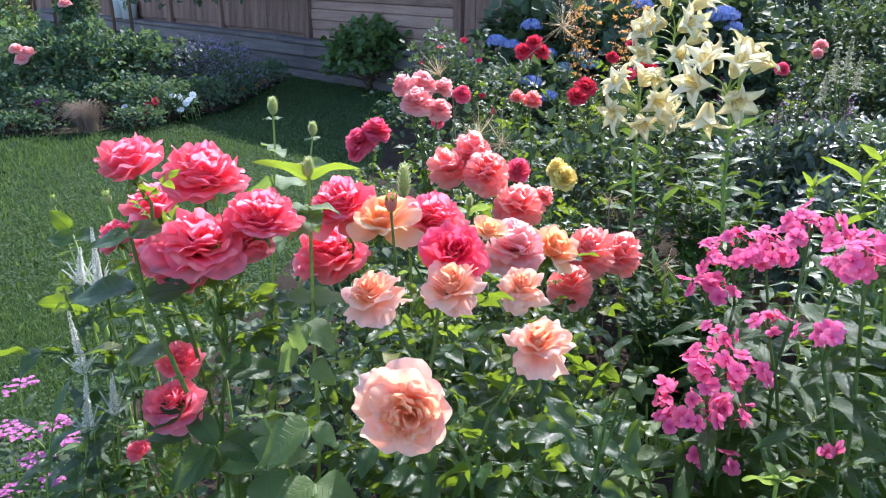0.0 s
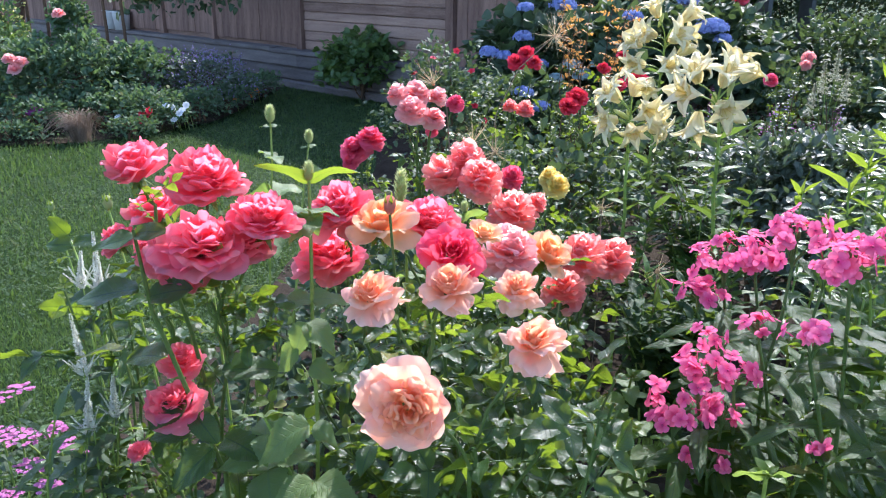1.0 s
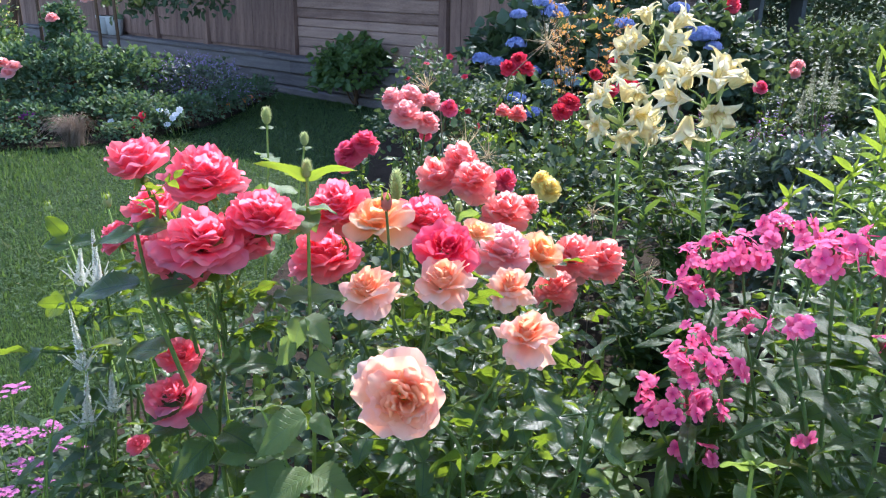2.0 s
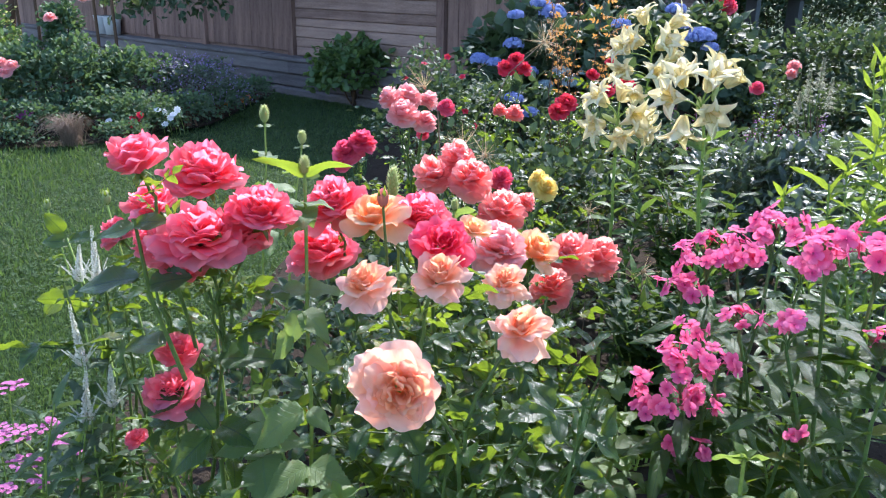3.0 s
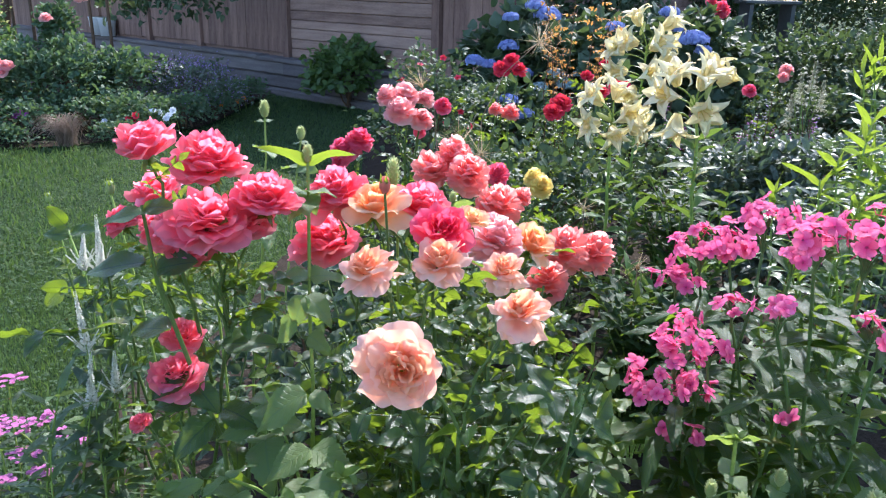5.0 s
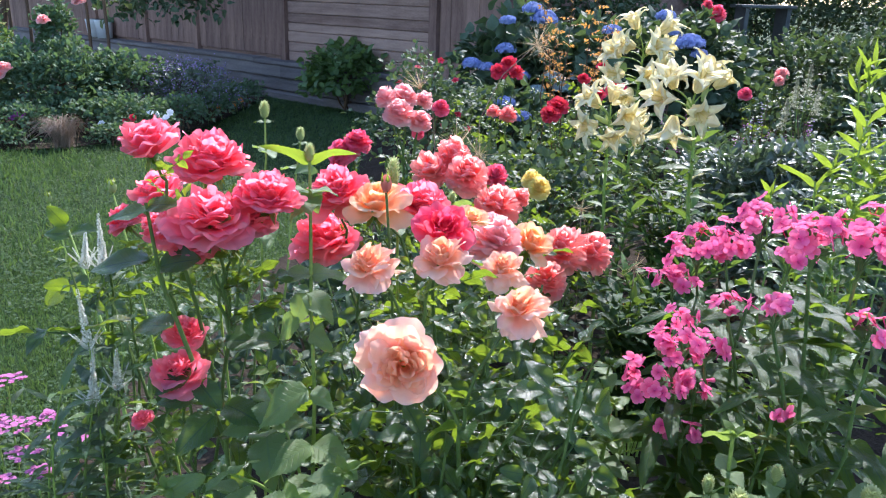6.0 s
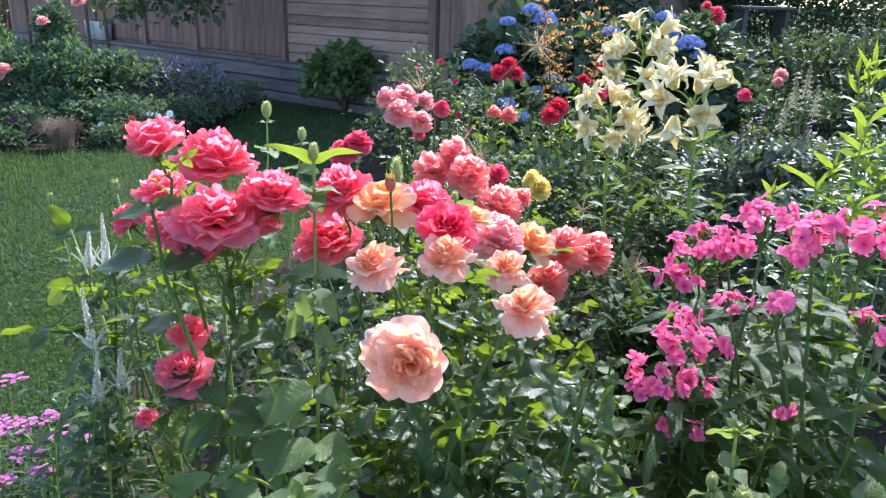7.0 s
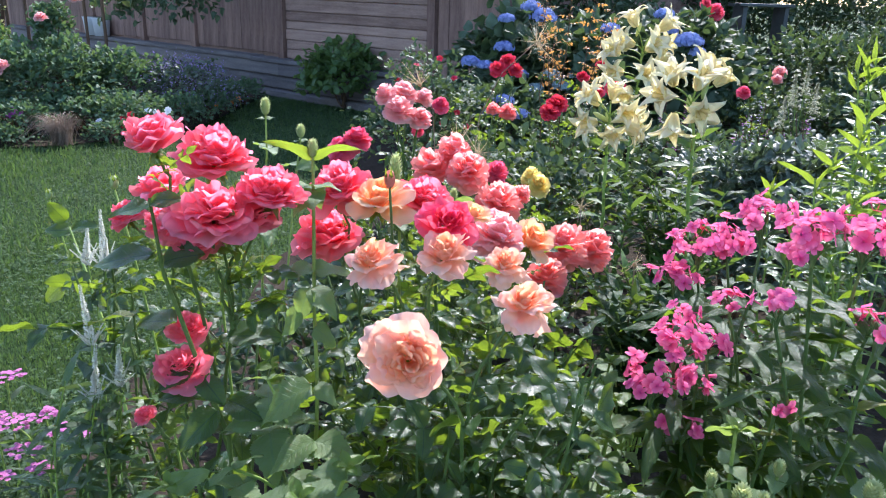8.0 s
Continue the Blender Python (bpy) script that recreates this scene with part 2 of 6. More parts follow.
SHRUB_LEAF = leaf_mat("shrub_leaf", (0.034, 0.064, 0.036), (0.080, 0.118, 0.064), (0.16, 0.24, 0.06), rough=0.58, trans=0.2, veins=0.3, spec=0.25)
FRESH_SHRUB = leaf_mat("fresh_shrub_leaf", (0.045, 0.095, 0.036), (0.10, 0.175, 0.062), (0.26, 0.40, 0.07), rough=0.45, trans=0.35, veins=0.3)
BORDER_LEAF = leaf_mat("border_leaf", (0.05, 0.095, 0.055), (0.10, 0.165, 0.09), (0.20, 0.32, 0.09), rough=0.60, trans=0.25, veins=0.3, spec=0.25)
GRASS = leaf_mat("grass_blade", (0.030, 0.062, 0.022), (0.062, 0.11, 0.040), (0.15, 0.25, 0.05), rough=0.5, trans=0.35, veins=0.0, spec=0.35)
CLOVER = leaf_mat("clover_leaf", (0.030, 0.065, 0.024), (0.060, 0.11, 0.040), (0.15, 0.25, 0.05), rough=0.7, trans=0.3, veins=0.2, spec=0.35)
DRY_GRASS = leaf_mat("dry_grass", (0.20, 0.145, 0.105), (0.36, 0.265, 0.195), (0.35, 0.25, 0.14), rough=0.6, trans=0.3, veins=0.0)
STEM = plain_mat("green_stem", (0.15, 0.23, 0.04), (0.28, 0.38, 0.09), rough=0.5, scale=30)
DARK_STEM = plain_mat("rose_cane", (0.055, 0.095, 0.024), (0.13, 0.18, 0.048), rough=0.45, scale=30)
BROWN_STEM = plain_mat("brown_stem", (0.06, 0.035, 0.02), (0.15, 0.09, 0.05), rough=0.7, scale=30)
SOIL = plain_mat("garden_soil", (0.018, 0.013, 0.009), (0.06, 0.045, 0.032), rough=0.95, scale=6, fine=60, bump=0.9, dist=0.03, spec=0.1)
TURF = plain_mat("turf", (0.014, 0.030, 0.010), (0.033, 0.060, 0.019), rough=0.95, scale=3, fine=90, bump=0.8, dist=0.02, spec=0.1)

CORAL = petal_mat("coral_petal", (0.95, 0.09, 0.17), (0.97, 0.18, 0.28), (0.98, 0.46, 0.53), (1.0, 0.32, 0.40), trans=0.74, edge_at=0.88, streak=0.08)
DEEP = petal_mat("deep_coral_petal", (0.90, 0.03, 0.10), (0.94, 0.07, 0.17), (0.97, 0.24, 0.33), (1.0, 0.14, 0.22), trans=0.60, edge_at=0.94, streak=0.08)
SALMON = petal_mat("salmon_petal", (0.98, 0.30, 0.25), (0.98, 0.41, 0.40), (0.99, 0.60, 0.57), (1.0, 0.52, 0.46), trans=0.78, edge_at=0.84, streak=0.06)
PINK = petal_mat("pink_petal", (0.97, 0.42, 0.42), (0.98, 0.54, 0.54), (0.98, 0.72, 0.70), (1.0, 0.60, 0.57), trans=0.70, edge_at=0.82, streak=0.06)
PEACH = petal_mat("peach_petal", (1.0, 0.42, 0.13), (0.98, 0.60, 0.45), (0.98, 0.72, 0.64), (1.0, 0.58, 0.36), trans=0.52, edge_at=0.90, streak=0.06)
APRICOT = petal_mat("apricot_petal", (0.98, 0.46, 0.11), (0.98, 0.60, 0.36), (0.98, 0.72, 0.56), (1.0, 0.60, 0.28), trans=0.60, edge_at=0.85, streak=0.06)
MAGENTA = petal_mat("magenta_petal", (0.78, 0.045, 0.14), (0.87, 0.11, 0.24), (0.92, 0.30, 0.40), (1.0, 0.18, 0.30), trans=0.58)
CRIMSON = petal_mat("crimson_petal", (0.58, 0.018, 0.05), (0.70, 0.035, 0.085), (0.76, 0.09, 0.15), (0.92, 0.07, 0.11), trans=0.55)
YELLOW = petal_mat("yellow_petal", (0.93, 0.71, 0.14), (0.95, 0.81, 0.28), (0.96, 0.88, 0.48), (1.0, 0.86, 0.34), trans=0.66)
PHLOX = petal_mat("phlox_petal", (0.50, 0.012, 0.15), (0.72, 0.032, 0.21), (0.93, 0.24, 0.42), (1.0, 0.20, 0.37), edge_at=0.50, trans=0.42)
LILY = petal_mat("lily_petal", (0.66, 0.57, 0.13), (0.80, 0.71, 0.38), (0.84, 0.78, 0.55), (0.95, 0.82, 0.42), trans=0.42, rough=0.5, edge_at=0.5, streak=0.05)
BLUE = petal_mat("hydrangea_petal", (0.17, 0.21, 0.45), (0.24, 0.30, 0.58), (0.36, 0.42, 0.66), (0.30, 0.38, 0.70), trans=0.3)
PALE_BLUE = petal_mat("pale_hydrangea_petal", (0.30, 0.40, 0.42), (0.36, 0.46, 0.48), (0.45, 0.55, 0.55), (0.4, 0.55, 0.45), trans=0.3)
LILAC = petal_mat("lilac_petal", (0.22, 0.17, 0.36), (0.30, 0.23, 0.44), (0.36, 0.29, 0.48), (0.4, 0.28, 0.5), trans=0.35)
VIOLET = petal_mat("violet_petal", (0.28, 0.05, 0.30), (0.42, 0.08, 0.40), (0.48, 0.14, 0.45), (0.6, 0.1, 0.5), trans=0.35)
MAUVE = petal_mat("mauve_petal", (0.52, 0.12, 0.36), (0.64, 0.22, 0.46), (0.68, 0.32, 0.54), (0.7, 0.25, 0.5), trans=0.35)
WHITE = petal_mat("white_petal", (0.78, 0.78, 0.80), (0.82, 0.82, 0.85), (0.85, 0.85, 0.88), (0.9, 0.9, 0.9), trans=0.3)
ORANGE = petal_mat("orange_petal", (0.75, 0.20, 0.03), (0.80, 0.28, 0.05), (0.82, 0.34, 0.08), (1.0, 0.3, 0.05), trans=0.35)
PALE_SPIKE = petal_mat("pale_spike", (0.50, 0.52, 0.40), (0.66, 0.65, 0.60), (0.74, 0.72, 0.68), (0.95, 0.95, 0.85), trans=0.45)
BUD_GREEN = petal_mat("bud_green", (0.30, 0.36, 0.12), (0.42, 0.47, 0.20), (0.58, 0.60, 0.36), (0.62, 0.68, 0.26), trans=0.42)
SEED = petal_mat("dry_seed", (0.45, 0.33, 0.18), (0.55, 0.42, 0.25), (0.60, 0.48, 0.32), (0.8, 0.6, 0.35), trans=0.4)
PLANK = plain_mat("weathered_plank", (0.14, 0.082, 0.064), (0.40, 0.27, 0.215), rough=0.85, scale=2.2, fine=26, bump=0.6, dist=0.006, stretch=(1, 5, 9))
ASTILBE = petal_mat("astilbe_plume", (0.40, 0.42, 0.30), (0.52, 0.53, 0.40), (0.60, 0.60, 0.48), (0.6, 0.6, 0.45), trans=0.4)
PLANK_UP = plain_mat("weathered_upright_plank", (0.12, 0.070, 0.056), (0.32, 0.20, 0.155), rough=0.85, scale=2.2, fine=26, bump=0.6, dist=0.006, stretch=(9, 5, 1))
BEAM = plain_mat("weathered_beam", (0.065, 0.057, 0.060), (0.22, 0.195, 0.19), rough=0.85, scale=2.0, fine=22, bump=0.7, dist=0.01, stretch=(1, 5, 8))
ROOF = plain_mat("roof_sheet", (0.10, 0.09, 0.085), (0.18, 0.17, 0.16), rough=0.7)
PLASTIC = plain_mat("white_plastic", (0.55, 0.58, 0.60), (0.72, 0.75, 0.77), rough=0.45, bump=0.05)
PAINT = plain_mat("grey_paint", (0.06, 0.065, 0.065), (0.12, 0.13, 0.125), rough=0.6)

# ---- ground, lawn and beds ----
def bed_edge(y):
    """The x at which the lawn ends against the main bed."""
    return np.interp(y, [-4, 0.15, 0.3, 0.45, 0.7, 1.6, 2.3, 3.0, 4.5, 6.0, 7.5, 9.5], [5.0, 5.0, 0.6, -0.3, -0.7, -0.93, -0.92, -0.72, -0.50, -0.42, -0.36, -0.30])


def border_edge(x):
    """The y at which the lawn ends against the far border."""
    return np.interp(x, [-8, -3.2, -2.6, -2.3, -1.95, -1.85, -1.8], [5.9, 6.05, 6.15, 6.6, 7.1, 8.6, 9.9])


g = np.concatenate([np.linspace(-220, -8, 12), np.linspace(-7, 7, 57), np.linspace(8, 220, 12)])
GX, GY = np.meshgrid(g, g)
GZ = np.array([[0.012 * noise.noise((x * 0.7, y * 0.7, 0)) if abs(x) < 8 and abs(y) < 12 else 0.0 for x, y in zip(a, b)] for a, b in zip(GX, GY)])
s = Soup().add(np.stack([GX, GY, GZ - 0.02], -1).reshape(-1, 3), grid_faces(*GX.shape), np.stack([GX, GY], -1).reshape(-1, 2))
ground = solid("ground", s, TURF, "mown green lawn with clover on level ground", "lawn", "structure", smooth=True)


def soil_sheet(name, label, ys, left, right, k=26):
    v = []
    for y in ys:
        for x in np.linspace(left(y), right(y), k):
            v.append((x, y, 0.0 + 0.03 * noise.noise((x * 3, y * 3, 2)) + 0.012 * noise.noise((x * 14, y * 14, 5))))
    v = np.array(v)
    s = Soup().add(v, grid_faces(len(ys), k), v[:, :2])
    return solid(name, s, SOIL, label, "flower bed", "structure", smooth=True)


soil_sheet("soil_bed_1", "dark crumbly soil of the main flower bed", np.linspace(0.36, 9.5, 90), lambda y: bed_edge(y) + 0.03 * math.sin(y * 5), lambda y: min(6.5, 0.85 + 0.68 * y + 0.05 * math.sin(y * 3)), 70)
soil_sheet("soil_bed_2", "dark soil of the border along the house", np.linspace(5.9, 13, 40), lambda y: -8.0, lambda y: float(np.interp(y, [5.9, 6.1, 6.6, 7.1, 8.6, 9.9], [-3.6, -2.9, -2.3, -1.97, -1.88, -1.8])), 40)


def grass(n, x0, x1, y0, y1, length, width, seed, name, label):
    r = np.random.default_rng(seed)
    p = np.stack([r.uniform(x0, x1, n), r.uniform(y0, y1, n), np.full(n, -0.02)], 1)
    p[:, :2] += r.normal(0, 0.45, (n, 2))
    keep = (p[:, 0] < bed_edge(p[:, 1]) + r.normal(0, 0.03, n)) & (p[:, 1] < border_edge(p[:, 0]) + r.normal(0, 0.04, n))
    p = p[keep]
    n = len(p)
    az = r.uniform(0, 6.283, n)
    lean = r.uniform(0.15, 1.1, n)
    d = np.stack([np.cos(az) * lean, np.sin(az) * lean, np.ones(n)], 1)
    v = np.array([[-0.5, 0, 0], [0.5, 0, 0], [-0.4, 0.55, 0.03], [0.4, 0.55, 0.03], [0, 1, 0.16]]) * [width, 1, 1]
    f = np.array([[0, 1, 3], [0, 3, 2], [2, 3, 4]])
    m = frames(p, d, np.tile([0, 0, 1.0], (n, 1)) + r.normal(0, 0.3, (n, 3)), length * r.uniform(0.6, 1.35, n))
    s = Soup().many((v, f, np.array([[0.2, 0], [0.8, 0], [0.2, 0.6], [0.8, 0.6], [0.5, 1]])), m)
    return solid(name, s, GRASS, label, "grass", "stuff")


grass(110000, -2.4, -0.4, 1.4, 4.0, 0.019, 0.15, 11, "lawn_grass", "short mown lawn grass with clover")
grass(95000, -4.2, -0.3, 3.8, 9.4, 0.024, 0.20, 12, "lawn_grass_far", "short mown lawn grass near the border")
grass(60000, -7.0, -2.3, -3.0, 6.0, 0.05, 0.2, 13, "lawn_grass_side", "short mown lawn grass")
grass(45000, -2.4, 4.5, -4.0, 1.5, 0.05, 0.2, 14, "lawn_grass_near", "short mown lawn grass")
# clover leaves in the lawn
r = np.random.default_rng(5)
n = 90000
p = np.stack([r.uniform(-3.6, -0.2, n) + r.normal(0, 0.5, n), 1.3 + 6.0 * r.random(n) ** 1.4 + r.normal(0, 0.45, n), r.uniform(-0.005, 0.018, n)], 1)
p = p[(p[:, 0] < bed_edge(p[:, 1])) & (np.sin(p[:, 0] * 5) + np.sin(p[:, 1] * 4 + 1) + r.normal(0, 0.9, n) > -0.3)]
tri = Soup()
lt = leaf_tpl(0.85, 0.15, 0.1, ny=4, nx=3, a=0.5, b=0.25)
for k in range(3):
    a = k * 2.094
    tri.many(lt, frames(np.zeros((1, 3)), np.array([[math.cos(a), math.sin(a), 0.15]]), np.array([[0, 0, 1.0]]), np.array([1.0])))
m = frames(p, np.stack([np.cos(p[:, 0] * 900), np.sin(p[:, 0] * 900), 0 * p[:, 0]], 1), np.tile([0, 0, 1.0], (len(p), 1)) + r.normal(0, 0.3, (len(p), 3)), r.uniform(0.005, 0.009, len(p)))
solid("clover", Soup().many(tri.tpl(), m), CLOVER, "small clover leaves in the lawn", "clover", "stuff")

# ---- the timber house: local x along the front, y inwards ----
HD = np.array([0.7294, -0.6841, 0.0])
HN = np.array([0.6841, 0.7294, 0.0])
HO = np.array([-1.2, 8.98, 0.0])


def house_pose(x, y, z):
    o = HO + HD * x + HN * y
    m = np.empty((3, 4))
    m[:, 0], m[:, 1], m[:, 2], m[:, 3] = HD, HN, (0, 0, 1), (o[0], o[1], z)
    return m


house = thing("house", tuple(HO), "old weathered brown timber house with plank cladding", "house")


def timber(name, x, y, z, lx, ly, lz, mat, bev=0.006, parent=None, label=""):
    s = Soup()
    block(s, (0, 0, 0), (lx, ly, lz), bev)
    return put(name, s.mesh(name, mat, smooth=False), parent or house, house_pose(x, y, z), label)


rr = random.Random(3)
XL, XR = -13.0, 2.78
wall = timber("wall", XL, 0.19, 0.2, XR - XL, 0.12, 1.86, PLANK, parent=house)
# footing beams under the cladding
timber("sill_board", XL, -0.02, 0.385, 11.9, 0.20, 0.045, BEAM, label="grey sill board with a sunlit worn edge")
timber("sill_board", -1.09, -0.03, 0.375, 3.0, 0.21, 0.045, BEAM, label="grey sill board with a sunlit worn edge")
timber("footing_beam", XL, 0.0, 0.22, 12.4, 0.17, 0.16, BEAM, 0.02)
timber("footing_beam", -0.59, -0.01, 0.22, 2.6, 0.17, 0.15, BEAM, 0.02)
timber("footing_beam", XL, 0.015, 0.07, 14.0, 0.16, 0.145, BEAM, 0.02)
timber("footing_beam", -1.3, -0.02, -0.06, 3.4, 0.19, 0.125, BEAM, 0.02)
timber("footing_beam", XL, 0.03, -0.06, 11.4, 0.15, 0.125, BEAM, 0.02)
timber("footing_beam", 1.95, 0.03, 0.22, 0.85, 0.15, 0.155, BEAM, 0.02)
# posts and cladding
for x in (-5.45, -3.95, -2.62, -0.74, 1.64, 2.66):
    timber("post", x, 0.12, 0.41, 0.10, 0.07, 1.60, PLANK_UP, 0.008)
z = 0.425
while z < 1.9:
    h = rr.uniform(0.095, 0.135)
    timber("plank", -0.62, 0.152 + rr.uniform(0, 0.012), z, 2.25, 0.035, h - 0.006, PLANK)
    z += h
for x0, x1, z0 in ((-12.9, -5.47, 0.5), (-5.33, -3.97, 0.55), (-3.83, -2.64, 0.57), (-2.50, -0.76, 0.55), (1.76, 2.65, 0.5)):
    x = x0
    while x < x1 - 0.03:
        w = min(rr.uniform(0.13, 0.19), x1 - x)
        timber("plank", x, 0.155 + rr.uniform(0, 0.006), z0 - 0.085 + rr.uniform(-0.006, 0.004), w - 0.004, 0.03, 1.56, PLANK_UP)
        x += w
timber("side_wall", XR - 0.12, 0.31, 0.0, 0.12, 5.0, 2.06, PLANK)
for i in range(12):
    s = Soup()
    block(s, (0, 0, 0), (0.03, 4.9, 0.145), 0.004)
    put("plank", s.mesh("plank", PLANK, smooth=False), house, house_pose(XR + 0.001 + rr.uniform(0, 0.008), 0.33, 0.2 + i * 0.15))
# Roof with an eave over the front, out of view; height set to shade the lawn
s = Soup()
for y0, z0, y1, z1 in ((-0.22, 2.0, 2.9, 3.0), (2.9, 3.0, 6.0, 2.0)):
    v = [(XL - 0.4, y0, z0), (XR + 0.35, y0, z0), (XR + 0.35, y1, z1), (XL - 0.4, y1, z1)]
    v += [(a, b, c + 0.07) for a, b, c in v]
    s.add(v, [(0, 2, 1), (0, 3, 2), (4, 5, 6), (4, 6, 7), (0, 1, 5), (0, 5, 4), (1, 2, 6), (1, 6, 5), (2, 3, 7), (2, 7, 6), (3, 0, 4), (3, 4, 7)])
put("roof", s.mesh("roof", ROOF, smooth=False), house, house_pose(0, 0, 0))

# ---- leaf and flower shapes ----
LEAFLET = [leaf_tpl(0.60, 0.36, 0.10 + 0.22 * (i % 2), 0.05, 18, 5, 0.50, 0.76, 0.05, i) for i in range(4)]
LANCE = [leaf_tpl(0.21, 0.35, 0.35, 0.0, 7, 3, 0.6, 0.8, 0.02, i) for i in range(3)]
BROAD = [leaf_tpl(0.60, 0.2, 0.28, 0.085, 15, 5, 0.36, 0.85, 0.045, i) for i in range(4)]
OVAL = [leaf_tpl(0.62, 0.2, 0.2, 0.0, 5, 3, 0.6, 0.5, 0.02, i) for i in range(3)]


def compound(seed):
    """A rose leaf: five leaflets on a stalk one long."""
    r = np.random.default_rng(seed)
    s = Soup()
    bow = np.array([[0, t, 0.04 * math.sin(t * 3) - 0.12 * t * t] for t in np.linspace(0, 0.62, 5)])
    tube(s, bow, [0.012, 0.011, 0.010, 0.009, 0.008], 4)
    for t, side, size in ((0.64, 0, 0.37), (0.52, 1, 0.33), (0.52, -1, 0.33), (0.20, 1, 0.27), (0.20, -1, 0.27)):
        p = np.array([[0, t, 0.04 * math.sin(t * 3) - 0.12 * t * t]])
        d = np.array([[side * 0.95, 0.30 if side else 1.0, r.uniform(-0.3, 0.15)]])
        nn = np.array([[r.normal(0, 0.35), r.normal(0, 0.25), 1.0]])
        s.many(LEAFLET[r.integers(4)], frames(p, d, nn, np.array([size * r.uniform(0.88, 1.1)])))
    return s


ROSE_SPRAY = [compound(i).mesh("rose_leaf_mesh", ROSE_LEAF) for i in range(8)]
YOUNG_SPRAY = [compound(40 + i).mesh("young_leaf_mesh", YOUNG_LEAF) for i in range(4)]


def petal(nu, nv, L, W, b0, b1, rb, hb, wrap, ruf, rng, notch=0.1, curl=0.0):
    """A petal in the plane of y (outwards) and z; angles from the axis in degrees; curl: how far the rim rolls over."""
    U, V = np.meshgrid(np.linspace(-1, 1, nu), np.linspace(0, 1, nv))
    ve = V * (1 - 0.26 * np.abs(U) ** 3.2 - notch * np.exp(-((U - rng.uniform(-0.3, 0.3)) * 5) ** 2) * V + 0.016 * np.sin(5 * U + rng.uniform(0, 6)) + 0.007 * np.sin(11 * U + rng.uniform(0, 6)))
    t = np.linspace(0, 1.08, 44)
    be = np.radians(b0 + (b1 - b0) * t**1.5 + curl * t**7)
    rr_ = rb + np.concatenate([[0], np.cumsum(np.sin(be[:-1]))]) * L * 1.08 / 43
    zz_ = hb + np.concatenate([[0], np.cumsum(np.cos(be[:-1]))]) * L * 1.08 / 43
    rad, z, be_ = np.interp(ve, t, rr_), np.interp(ve, t, zz_), np.interp(ve, t, be)
    w = W * (0.26 + 0.74 * np.sin(np.pi / 2 * np.minimum(1, ve * 1.3)))
    a = U * w / wrap
    x = wrap * np.sin(a)
    rad = rad - wrap * (1 - np.cos(a)) * np.cos(np.clip(be_, 0, 1.4)) ** 0.5
    off = ruf * L * V**2 * (0.75 * np.sin(2.3 * U + rng.uniform(0, 6)) + 0.5 * np.sin(4.6 * U + rng.uniform(0, 6)) + 0.30 * V**2 * np.sin(9 * U + rng.uniform(0, 6)))
    off += 0.25 * ruf * L * np.sin(5 * V + rng.uniform(0, 6)) * np.sin(2.2 * U + rng.uniform(0, 6))
    rad, z = rad + off * np.cos(be_), z - off * np.sin(be_)
    return np.stack([x, rad, z], -1).reshape(-1, 3), grid_faces(nv, nu), np.stack([U * 0.5 + 0.5, V], -1).reshape(-1, 2)


